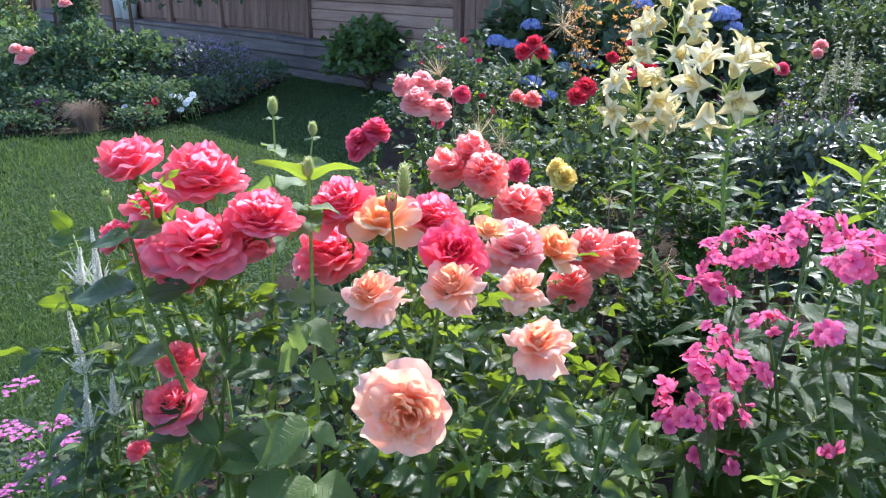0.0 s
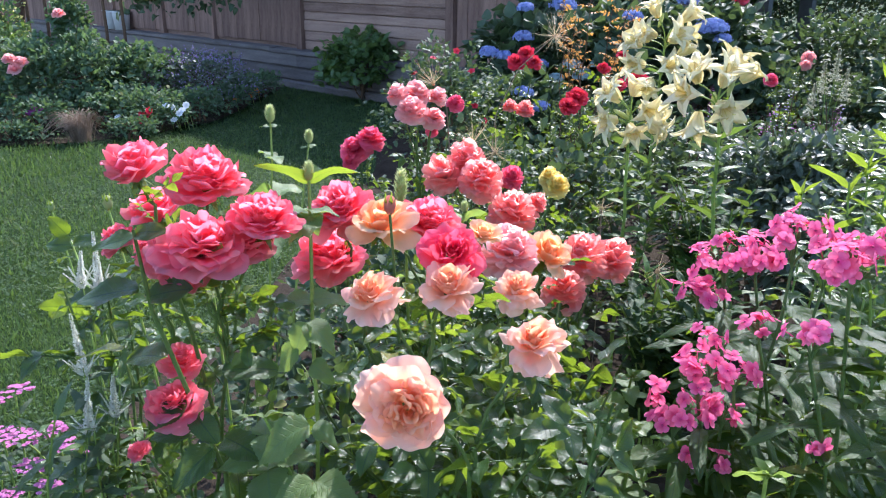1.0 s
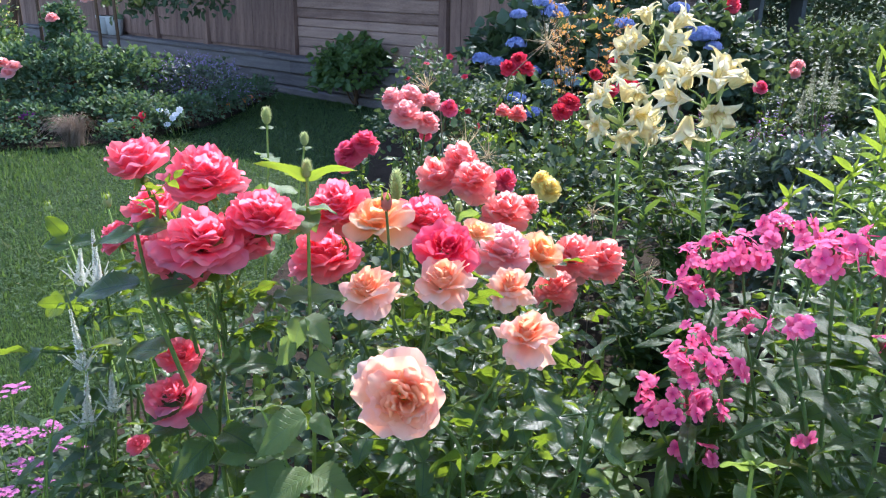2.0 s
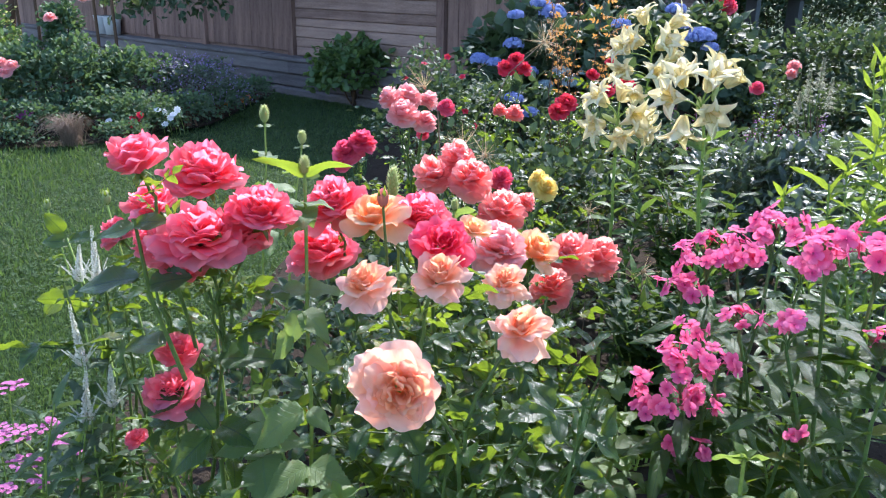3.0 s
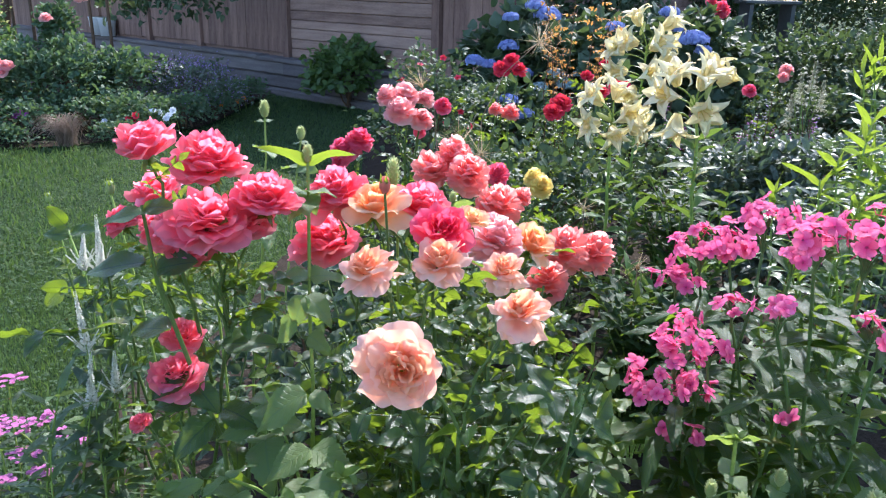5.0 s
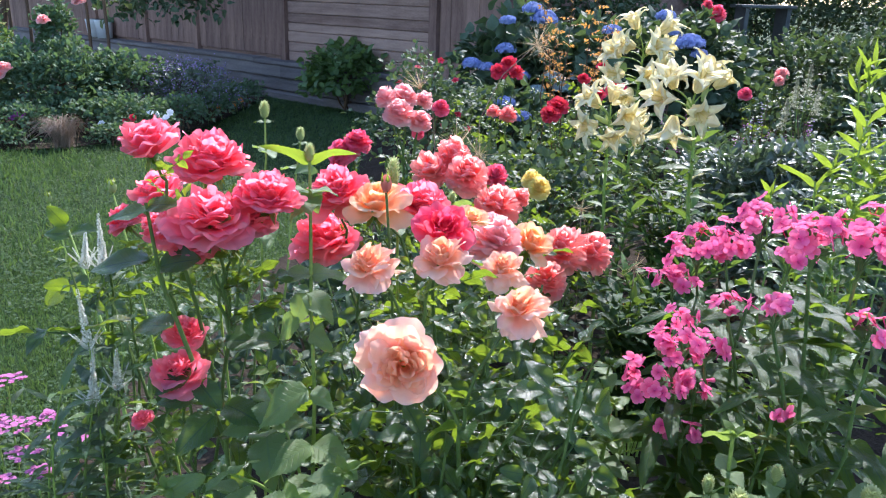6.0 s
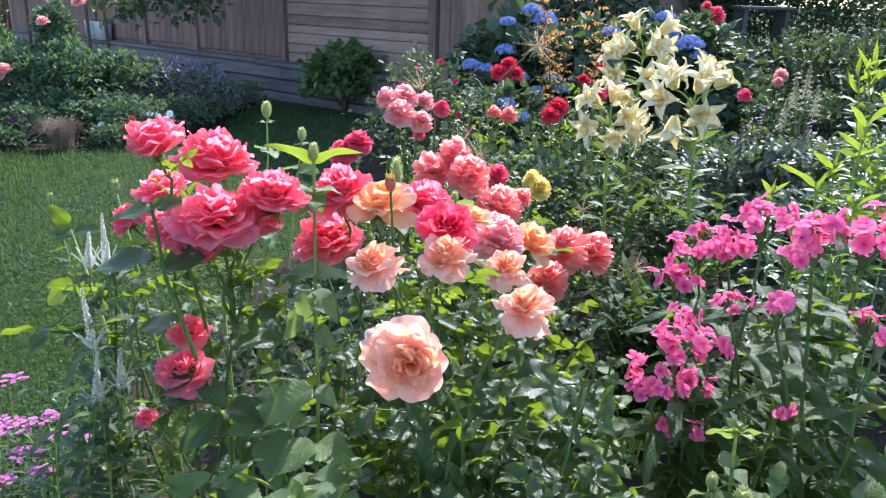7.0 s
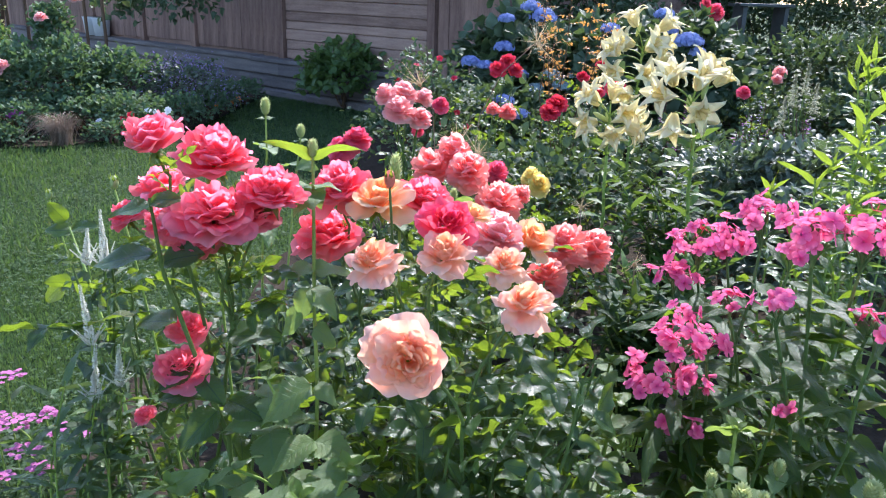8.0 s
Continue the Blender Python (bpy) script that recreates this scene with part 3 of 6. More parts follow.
# Whorls from the heart outwards: petals, length, half width, foot and rim angles, foot radius, foot height, curve, ruffle, curl
WHORLS = {
    "ruffled": ((6, .50, .22, 4, -14, .05, .22, .18, .19, 30), (9, .56, .26, 8, 4, .11, .21, .25, .19, 45), (11, .59, .30, 14, 14, .16, .20, .32, .18, 55), (11, .62, .34, 22, 26, .20, .17, .42, .16, 60), (11, .67, .38, 32, 42, .22, .12, .54, .15, 60),
                (10, .74, .43, 44, 58, .21, .05, .66, .13, 55), (9, .84, .48, 57, 72, .18, .0, .80, .11, 45), (8, .92, .51, 68, 86, .15, -.05, .92, .10, 35), (6, .94, .52, 78, 100, .14, -.07, 1.0, .09, 25)),
    "funnel": ((5, .52, .22, 4, -10, .05, .22, .18, .18, 30), (8, .62, .30, 8, 8, .10, .18, .28, .17, 40), (9, .70, .36, 16, 20, .14, .12, .40, .15, 50), (9, .80, .42, 26, 34, .16, .04, .54, .13, 55),
               (8, .90, .47, 38, 50, .15, -.03, .70, .12, 55), (8, .96, .50, 50, 64, .13, -.08, .85, .11, 50)),
    "ball": ((5, .46, .22, 10, -16, .03, .12, .18, .07, 30), (8, .54, .27, 18, -2, .08, .10, .28, .08, 40), (10, .62, .31, 30, 20, .12, .06, .42, .09, 40), (11, .72, .34, 46, 44, .14, .02, .55, .09, 40),
             (12, .82, .36, 62, 70, .14, -.02, .7, .09, 40), (11, .90, .38, 80, 96, .13, -.06, .9, .09, 30), (8, .86, .38, 96, 124, .12, -.1, .9, .09, 20)),
    "open": ((5, .40, .26, 14, -4, .06, .08, .16, .20, 30), (4, .52, .36, 38, 26, .20, .06, .26, .17, 55), (5, .60, .42, 46, 38, .20, .04, .34, .15, 55),
             (6, .70, .47, 55, 50, .19, .01, .44, .14, 55), (6, .80, .51, 63, 62, .18, -.02, .54, .13, 50), (6, .89, .54, 70, 76, .17, -.05, .66, .12, 45), (5, .97, .55, 78, 92, .16, -.08, .80, .11, 30)),
    "globe": ((5, .84, .26, 2, -14, .03, .10, .16, .11, 30), (7, .86, .32, 14, 2, .03, .09, .26, .10, 35), (9, .88, .37, 30, 18, .03, .08, .38, .10, 35), (10, .89, .40, 46, 36, .03, .06, .48, .09, 35), (10, .90, .42, 62, 54, .03, .04, .58, .09, 35),
              (10, .91, .43, 78, 72, .03, .02, .68, .09, 30), (9, .91, .44, 94, 92, .03, .0, .78, .09, 25), (7, .88, .45, 108, 112, .03, -.02, .88, .09, 20)),
    "tea": ((3, .78, .28, 4, -10, .03, .08, .16, .05, 25), (4, .82, .38, 6, 0, .09, .06, .24, .08, 45), (5, .84, .44, 12, 18, .14, .04, .34, .10, 60), (5, .86, .46, 24, 44, .16, .0, .46, .12, 55), (5, .90, .48, 40, 86, .15, -.04, .6, .14, 40),
            (5, 1.0, .50, 62, 122, .14, -.08, .9, .15, 25), (4, 1.0, .48, 84, 148, .12, -.1, 1.0, .16, 10)),
    "cup": ((4, .6, .28, 6, -18, .03, .1, .2, .05, 30), (6, .7, .38, 14, -6, .1, .06, .3, .07, 45), (6, .8, .46, 30, 26, .14, .02, .45, .09, 50), (6, .92, .52, 50, 62, .14, -.02, .7, .10, 40), (4, 1.02, .54, 70, 118, .12, -.06, .9, .12, 20)),
}


def turn_to(axis):
    return np.array(Vector(axis).to_track_quat("Z", "Y").to_matrix())


def bloom_soup(style, radius, centre, axis, seed, fine=True):
    r = np.random.default_rng(seed)
    s = Soup()
    rows = WHORLS[style]
    m = turn_to(axis) @ np.array(Matrix.Rotation(r.uniform(0, 6), 3, "Z"))
    lop = r.normal(0, 0.10, 2)
    for i, (k, L, W, b0, b1, rb, hb, wr, ruf, curl) in enumerate(rows):
        ph = r.uniform(0, 6)
        for j in range(k):
            calm = 0.4 if style == "globe" else 1.0
            q = 1 + calm * r.uniform(-0.15, 0.15)
            a = ph + j * 6.2832 / k + r.normal(0, 0.2)
            side = 1 + lop[0] * math.cos(a) + lop[1] * math.sin(a)
            v, f, uv = petal(17 if fine else 7, 10 if fine else 5, L * q * side, W * r.uniform(0.85, 1.25), b0 + calm * r.normal(0, 7), b1 + calm * r.normal(0, 10), rb, hb, wr, ruf * r.uniform(0.7, 1.5), r, r.uniform(0, 0.10), curl * r.uniform(0.4, 1.3))
            # each petal leans and twists a little on its own
            tw = r.normal(0, 0.16)
            v[:, 2] += v[:, 0] * tw
            rot = np.array([[math.cos(a), -math.sin(a), 0], [math.sin(a), math.cos(a), 0], [0, 0, 1]])
            v = v @ rot.T
            v[:, 2] += calm * r.normal(0, 0.04)
            s.add((v * radius) @ m.T + np.asarray(centre), f, uv, np.clip(i / (len(rows) - 1) + r.normal(0, 0.1), 0, 1))
    if style == "open":
        # a quartered heart: folded petals nested in four uneven groups
        for q in range(4):
            aq = q * 1.571 + r.normal(0, 0.35)
            for j in range(4):
                v, f, uv = petal(17, 10, r.uniform(.46, .58), r.uniform(.32, .42), 20 + 10 * j, 18 + 12 * j, -.06 + .05 * j, .16 - .02 * j, .18 + .06 * j, .19, r, 0.05, 50)
                a = aq + r.normal(0, 0.55)
                rot = np.array([[math.cos(a), -math.sin(a), 0], [math.sin(a), math.cos(a), 0], [0, 0, 1]])
                v = v @ rot.T + np.array([-math.sin(aq) * 0.18, math.cos(aq) * 0.18, r.normal(0, 0.03)])
                s.add((v * radius) @ m.T + np.asarray(centre), f, uv, r.uniform(0, 0.3))
    return s


STYLE = {"f": ("funnel", CORAL, "half-open coral-pink rose with flaring petals"), "r": ("ruffled", CORAL, "ruffled coral-pink double rose"), "c": ("globe", SALMON, "rounded salmon-pink double rose"), "s": ("globe", PINK, "soft pink double rose"),
         "p": ("cup", APRICOT, "apricot rose with pale rims"), "t": ("tea", PEACH, "peach rose with reflexed pale outer petals"), "o": ("open", PEACH, "large open peach-pink rose"),
         "b": ("open", DEEP, "deep coral open rose"), "m": ("globe", MAGENTA, "magenta double rose"), "d": ("ball", CRIMSON, "crimson double rose"), "y": ("globe", YELLOW, "lemon-yellow double rose")}


def leaves_on(line, parent, meshes, n, size, rng, lo=0.3, hi=0.95, up=0.35, name="leaf", flat=0.45):
    """Leaves in a spiral up a stem, each an object on shared mesh data."""
    line = np.asarray(line)
    t = np.linspace(0, 1, len(line))
    for i in range(n):
        q = lo + (hi - lo) * (i + rng.uniform(0, 0.8)) / max(n, 1)
        p = np.array([np.interp(q, t, line[:, k]) for k in range(3)])
        a = i * 2.4 + rng.normal(0, 0.4)
        d = np.array([[math.cos(a), math.sin(a), up + rng.normal(0, 0.25)]])
        nn = np.array([[rng.normal(0, flat), rng.normal(0, flat) + (0.9 if rng.random() < 0.2 else -0.12), 1.0]])
        put(name, meshes[rng.integers(len(meshes))], parent, frames(p[None], d, nn, np.array([size * rng.uniform(0.7, 1.2)]))[0])


def rose_bush(base, blooms, shoots, label, seed, leaf=0.095, fine=True, per_cane=7, meshes=None, top=0.0, cane_mat=None, group="", leaf_top=0.84, swell=1.0, shoot_lo=0.38, young=2):
    """blooms: place, radius, style, lean right, lean towards -y. shoots: number, centre and half sizes of the tips' box."""
    r = np.random.default_rng(seed)
    meshes = meshes or ROSE_SPRAY
    T = thing("rose_bush", base, label, "rose bush", group)
    forks = []
    if fine and blooms:
        pts = np.array([b[:3] for b in blooms], float)
        heads = pts[:: max(2, len(pts) // 4)][:4].copy()
        for _ in range(6):
            near = np.argmin(((pts[:, None] - heads[None]) ** 2).sum(-1), 1)
            heads = np.array([pts[near == k].mean(0) if (near == k).any() else heads[k] for k in range(len(heads))])
        for k in range(len(heads)):
            low = pts[near == k][:, 2].min() if (near == k).any() else heads[k][2]
            tip = heads[k] * [0.75, 0.75, 0] + np.array([base[0], base[1], 0]) * 0.25 + [0, 0, low - 0.15]
            line = bend([base[0] + r.normal(0, 0.05), base[1] + r.normal(0, 0.05), 0.0], tip, 0.06, 9, 0.005, r)
            s = Soup()
            tube(s, line, np.linspace(0.0036, 0.0027, 9), 7)
            main = part("cane", s, cane_mat or DARK_STEM, T)
            leaves_on(line, main, meshes, per_cane + 2, leaf, r, 0.45, 1.0)
            forks.append(line[-1])
    for i, (x, y, z, rad, st, ax, ay) in enumerate(blooms):
        style, mat, lab = STYLE[st]
        axis = unit([ax, -ay, 1.0 if ay < 1.5 else 0.75])
        rad = rad * swell
        c = np.array([x, y, z]) - axis * rad * 0.25
        foot = c - axis * rad * 0.25
        root = np.array([base[0] + r.normal(0, 0.05), base[1] + r.normal(0, 0.05), 0.0])
        if forks:
            root = forks[int(near[i])] - [0, 0, 0.004]
            line = bend(root, foot, 0.02 + 0.03 * r.random(), 9, 0.003, r)
        else:
            line = bend(root, foot, 0.08 + 0.1 * r.random(), 9, 0.006, r)
            line[-2] = foot - axis * 0.045
        s = Soup()
        tube(s, line, np.linspace(0.0026 if forks else 0.0046, 0.0019, 9) * (1 if fine else 1.2), 6)
        cane = part("cane", s, cane_mat or DARK_STEM, T)
        if forks:
            leaves_on(line, cane, meshes, 1, leaf * 0.8, r, 0.05, 0.5)
        else:
            leaves_on(line, cane, meshes, per_cane, leaf, r, 0.40, leaf_top)
        if fine:
            leaves_on(line, cane, YOUNG_SPRAY, young, leaf * 0.40, r, 0.30 if young > 2 else 0.45, 0.84, up=0.7)
        if fine:
            b = part("bloom", bloom_soup(style, rad, c, axis, seed * 31 + i, True), mat, cane, lab)
            cs = Soup()
            ellipsoid(cs, foot + axis * 0.001, (rad * 0.14, rad * 0.14, rad * 0.20), 7, axis=axis)
            lt = leaf_tpl(0.35, 0.2, 0.5, ny=4, nx=3)
            az = np.arange(5) * 1.2566
            m3 = turn_to(axis)
            dd = np.stack([np.cos(az), np.sin(az), -0.35 + 0 * az], 1) @ m3.T
            cs.many(lt, frames(np.tile(foot + axis * rad * 0.1, (5, 1)), dd, np.tile(axis, (5, 1)), np.full(5, rad * 0.55)))
            part("calyx", cs, YOUNG_LEAF, cane)
        else:
            part("bloom", bloom_soup(style, rad, c, axis, seed * 31 + i, False), mat, cane, lab)
    n, centre, half = shoots
    for i in range(n):
        tip = np.array(centre) + r.uniform(-1, 1, 3) * half
        root = np.array([base[0] + r.normal(0, 0.06), base[1] + r.normal(0, 0.06), 0.0])
        line = bend(root, tip, 0.06, 8, 0.008, r)
        s = Soup()
        tube(s, line, np.linspace(0.005, 0.0018, 8), 5)
        cane = part("cane", s, cane_mat or DARK_STEM, T)
        leaves_on(line, cane, meshes, per_cane + 1, leaf, r, shoot_lo, 1.0)
        if r.random() < 0.25:
            leaves_on(line, cane, YOUNG_SPRAY, 2, leaf * 0.5, r, 0.9, 1.0, up=0.9)
    return T

# ---- the roses ----
rose_bush((-0.30, 1.12, 0), [
    (-0.347, 0.955, 1.062, 0.039, 'f', -0.15, 0.15), (-0.304, 1.080, 1.017, 0.050, 'r', 0.1, 0.12), (-0.421, 1.200, 0.938, 0.044, 'f', -0.3, 0.1),
    (-0.272, 0.955, 0.969, 0.048, 'r', 0.05, 0.23), (-0.333, 1.000, 0.944, 0.035, 'r', -0.3, 0.2), (-0.213, 0.990, 0.988, 0.042, 'r', 0.15, 0.17), (-0.304, 0.985, 0.923, 0.032, 'r', -0.1, 0.3), (-0.244, 1.0, 0.956, 0.038, 'r', 0.1, 0.25), (-0.386, 1.08, 0.92, 0.027, 'r', -0.3, 0.2),
    (-0.465, 1.160, 0.903, 0.027, 'r', -0.4, 0.15), (-0.345, 0.985, 0.735, 0.036, 'r', 0, 0.3), (-0.345, 1.030, 0.775, 0.026, 'r', 0, 0.25), (-0.415, 1.02, 0.64, 0.015, 'r', -0.3, 0.3)],
    (6, (-0.28, 1.14, 0.60), (0.15, 0.18, 0.13)), "bushy rose with big ruffled coral-pink blooms and dark glossy leaves", 1, swell=1.08, leaf=0.14, per_cane=0, leaf_top=0.80, young=4)
rose_bush((-0.02, 1.35, 0), [
    (-0.138, 1.140, 0.957, 0.043, 'r', -0.2, 0.25), (-0.158, 1.200, 0.868, 0.048, 'r', -0.3, 0.3), (-0.077, 1.100, 0.953, 0.043, 'p', 0.1, 0.35),
    (-0.009, 1.130, 0.945, 0.041, 'r', 0, 0.23), (0.017, 0.965, 0.958, 0.033, 'b', 0.1, 0.8), (0.071, 1.210, 0.899, 0.027, 'p', 0.2, 0.2)],
    (15, (-0.04, 1.38, 0.60), (0.26, 0.22, 0.12)), "rose bush with crowded coral and apricot blooms", 2, swell=1.12, leaf_top=0.76, leaf=0.125, per_cane=5)
rose_bush((0.24, 1.62, 0), [
    (0.131, 1.380, 0.814, 0.052, 's', 0, 0.25), (0.210, 1.470, 0.775, 0.045, 'p', 0.4, 0.3), (0.301, 1.620, 0.714, 0.050, 'c', 0.1, 0.25),
    (0.373, 1.660, 0.700, 0.046, 'c', 0.4, 0.25), (0.256, 1.550, 0.671, 0.044, 'c', 0.1, 0.3)],
    (18, (0.14, 1.5, 0.50), (0.20, 0.2, 0.10)), "low rose bush with salmon-pink and apricot blooms", 3, swell=1.18, leaf=0.12, per_cane=5)
rose_bush((0.08, 1.86, 0), [
    (0.096, 1.720, 0.861, 0.050, 'c', 0.1, 0.38), (0.019, 1.750, 0.857, 0.044, 'c', -0.3, 0.25), (0.074, 1.800, 0.884, 0.045, 'c', 0, 0.15),
    (0.157, 1.650, 0.808, 0.053, 'c', 0, 0.35), (0.216, 1.680, 0.817, 0.022, 'c', 0.5, 0.15), (0.177, 1.900, 0.813, 0.031, 'm', 0.2, 0.5)],
    (26, (0.04, 1.95, 0.55), (0.32, 0.28, 0.14)), "rose bush with round salmon-pink blooms in a cluster", 4, swell=1.1)
rose_bush((0.04, 0.98, 0), [
    (-0.078, 0.915, 0.922, 0.034, 't', -0.1, 0.3), (0.012, 0.925, 0.929, 0.033, 't', 0, 0.3), (0.113, 1.110, 0.850, 0.033, 't', 0.1, 0.35),
    (0.107, 0.870, 0.886, 0.035, 't', 0.05, 0.4), (-0.030, 0.780, 0.852, 0.044, 'o', 0.02, 1.7)],
    (30, (0.05, 0.98, 0.69), (0.25, 0.25, 0.11)), "rose bush with peach-pink blooms and glossy leaves", 5, leaf=0.125, per_cane=4, shoot_lo=0.60)
rose_bush((-0.04, 2.55, 0), [
    (-0.120, 2.420, 0.936, 0.039, 's', -0.3, 0.15), (-0.054, 2.450, 0.935, 0.046, 's', 0, 0.15), (-0.004, 2.500, 0.918, 0.037, 's', 0.3, 0.15), (-0.079, 2.380, 0.896, 0.054, 's', 0, 0.35),
    (-0.010, 2.400, 0.870, 0.042, 's', 0.2, 0.35), (-0.014, 2.500, 0.811, 0.023, 'm', 0.2, 0.6), (0.059, 2.700, 0.868, 0.034, 'm', 0.3, 0.4)],
    (16, (0.0, 2.6, 0.55), (0.28, 0.25, 0.15)), "rose bush topped by a cluster of soft pink blooms", 6, fine=False)
rose_bush((-0.22, 2.75, 0), [
    (-0.229, 2.720, 0.743, 0.056, 'm', 0.2, 0.3), (-0.278, 2.700, 0.709, 0.054, 'm', -0.3, 0.6), (-0.296, 2.680, 0.666, 0.031, 'm', -0.3, 0.6)],
    (8, (-0.2, 2.7, 0.45), (0.2, 0.2, 0.12)), "small rose bush with carmine-pink blooms beside the lawn", 7, fine=False)
rose_bush((0.3, 2.85, 0), [(0.250, 2.780, 0.848, 0.028, 'c', 0, 0.15), (0.303, 2.780, 0.834, 0.036, 'c', 0.1, 0.2)],
    (20, (0.35, 2.9, 0.50), (0.35, 0.3, 0.14)), "rose bush with two half-open salmon roses", 8, fine=False)
rose_bush((0.37, 2.55, 0), [(0.354, 2.500, 0.667, 0.040, 'y', -0.1, 0.4), (0.378, 2.460, 0.644, 0.045, 'y', 0.1, 0.6)],
    (16, (0.42, 2.4, 0.42), (0.3, 0.3, 0.12)), "low rose bush with lemon-yellow blooms", 9, fine=False)
rose_bush((0.42, 3.95, 0), [(0.414, 3.840, 0.930, 0.046, 'd', 0, 0.6), (0.372, 3.800, 0.895, 0.044, 'd', 0, 0.6), (0.458, 3.850, 0.890, 0.040, 'd', 0, 0.6)],
    (18, (0.4, 4.0, 0.55), (0.35, 0.3, 0.2)), "rose bush with a crimson flower cluster", 10, fine=False)
rose_bush((0.75, 3.7, 0), [
    (0.625, 3.550, 0.771, 0.051, 'd', 0, 0.6), (0.580, 3.500, 0.744, 0.046, 'd', 0, 0.6), (0.792, 3.500, 0.832, 0.031, 'd', 0, 0.6),
    (0.894, 3.600, 0.849, 0.053, 'd', 0, 0.6), (0.886, 3.900, 0.917, 0.026, 'd', 0, 0.6), (0.797, 3.900, 0.859, 0.031, 'd', 0, 0.6)],
    (22, (0.75, 3.6, 0.52), (0.4, 0.35, 0.18)), "spreading rose bush with scattered crimson blooms", 11, fine=False)


rose_bush((-0.47, 1.22, 0), [], (5, (-0.55, 1.24, 0.80), (0.09, 0.06, 0.09)), "leafy rose shoots leaning over the lawn's edge, without blooms", 15, leaf=0.125, per_cane=5)


# ---- stems with flowers of other kinds ----
def mesh_set(tpls, material, name):
    return [Soup().add(*t).mesh(name, material) for t in tpls]


PHLOX_LEAVES = mesh_set([leaf_tpl(0.215, 0.30, 0.30, 0.0, 9, 5, 0.6, 0.85, 0.04, i) for i in range(3)], PHLOX_LEAF, "phlox_leaf_mesh")
LILY_LEAVES = mesh_set(LANCE, LILY_LEAF, "lily_leaf_mesh")
WILLOW_LEAVES = mesh_set([leaf_tpl(0.17, 0.4, 0.42, 0, 9, 5, 0.6, 0.9, 0.03, i) for i in range(3)], WILLOW_LEAF, "lance_leaf_mesh")
WILLOW_TIPS = mesh_set([leaf_tpl(0.15, 0.45, 0.35, 0, 9, 5, 0.6, 0.9, 0.03, i) for i in range(3)], YOUNG_LEAF, "lance_tip_leaf_mesh")
HYSSOP_LEAVES = mesh_set([leaf_tpl(0.66, 0.16, 0.34, 0.06, 25, 7, 0.34, 0.85, 0.055, i) for i in range(4)], HYSSOP_LEAF, "hyssop_leaf_mesh")
HYSSOP_YOUNG = mesh_set([leaf_tpl(0.24, 0.3, 0.62, 0.06, 23, 5, 0.5, 0.95, 0.03, i) for i in range(4)], YOUNG_LEAF, "hyssop_tip_leaf_mesh")
VERONICA_LEAVES = mesh_set(LANCE, SHRUB_LEAF, "speedwell_leaf_mesh")


def phlox_floret(seed):
    r = np.random.default_rng(seed)
    s = Soup()
    lt = leaf_tpl(0.80, -0.08, 0.16, ny=9, nx=5, a=0.80, b=0.34, wave=0.05, seed=seed)
    az = np.arange(5) * 1.2566 + r.normal(0, 0.06, 5)
    s.many(lt, frames(np.zeros((5, 3)), np.stack([np.cos(az), np.sin(az), 0.16 + r.normal(0, 0.14, 5)], 1), np.tile([0, 0, 1.0], (5, 1)) + r.normal(0, 0.18, (5, 3)), np.full(5, 1.0)), 1.0)
    tube(s, [(0, 0, -1.0), (0.02, 0, -0.4), (0, 0, 0.02)], [0.04, 0.045, 0.08], 5, 0.6)
    ellipsoid(s, (0, 0, 0.02), (0.13, 0.13, 0.06), 5, 0.0)
    return s.mesh("phlox_floret_mesh", PHLOX)


FLORETS = [phlox_floret(i) for i in range(5)]


PHLOX_STEM = plain_mat("phlox_stem", (0.06, 0.10, 0.03), (0.14, 0.21, 0.06), rough=0.5, scale=30)


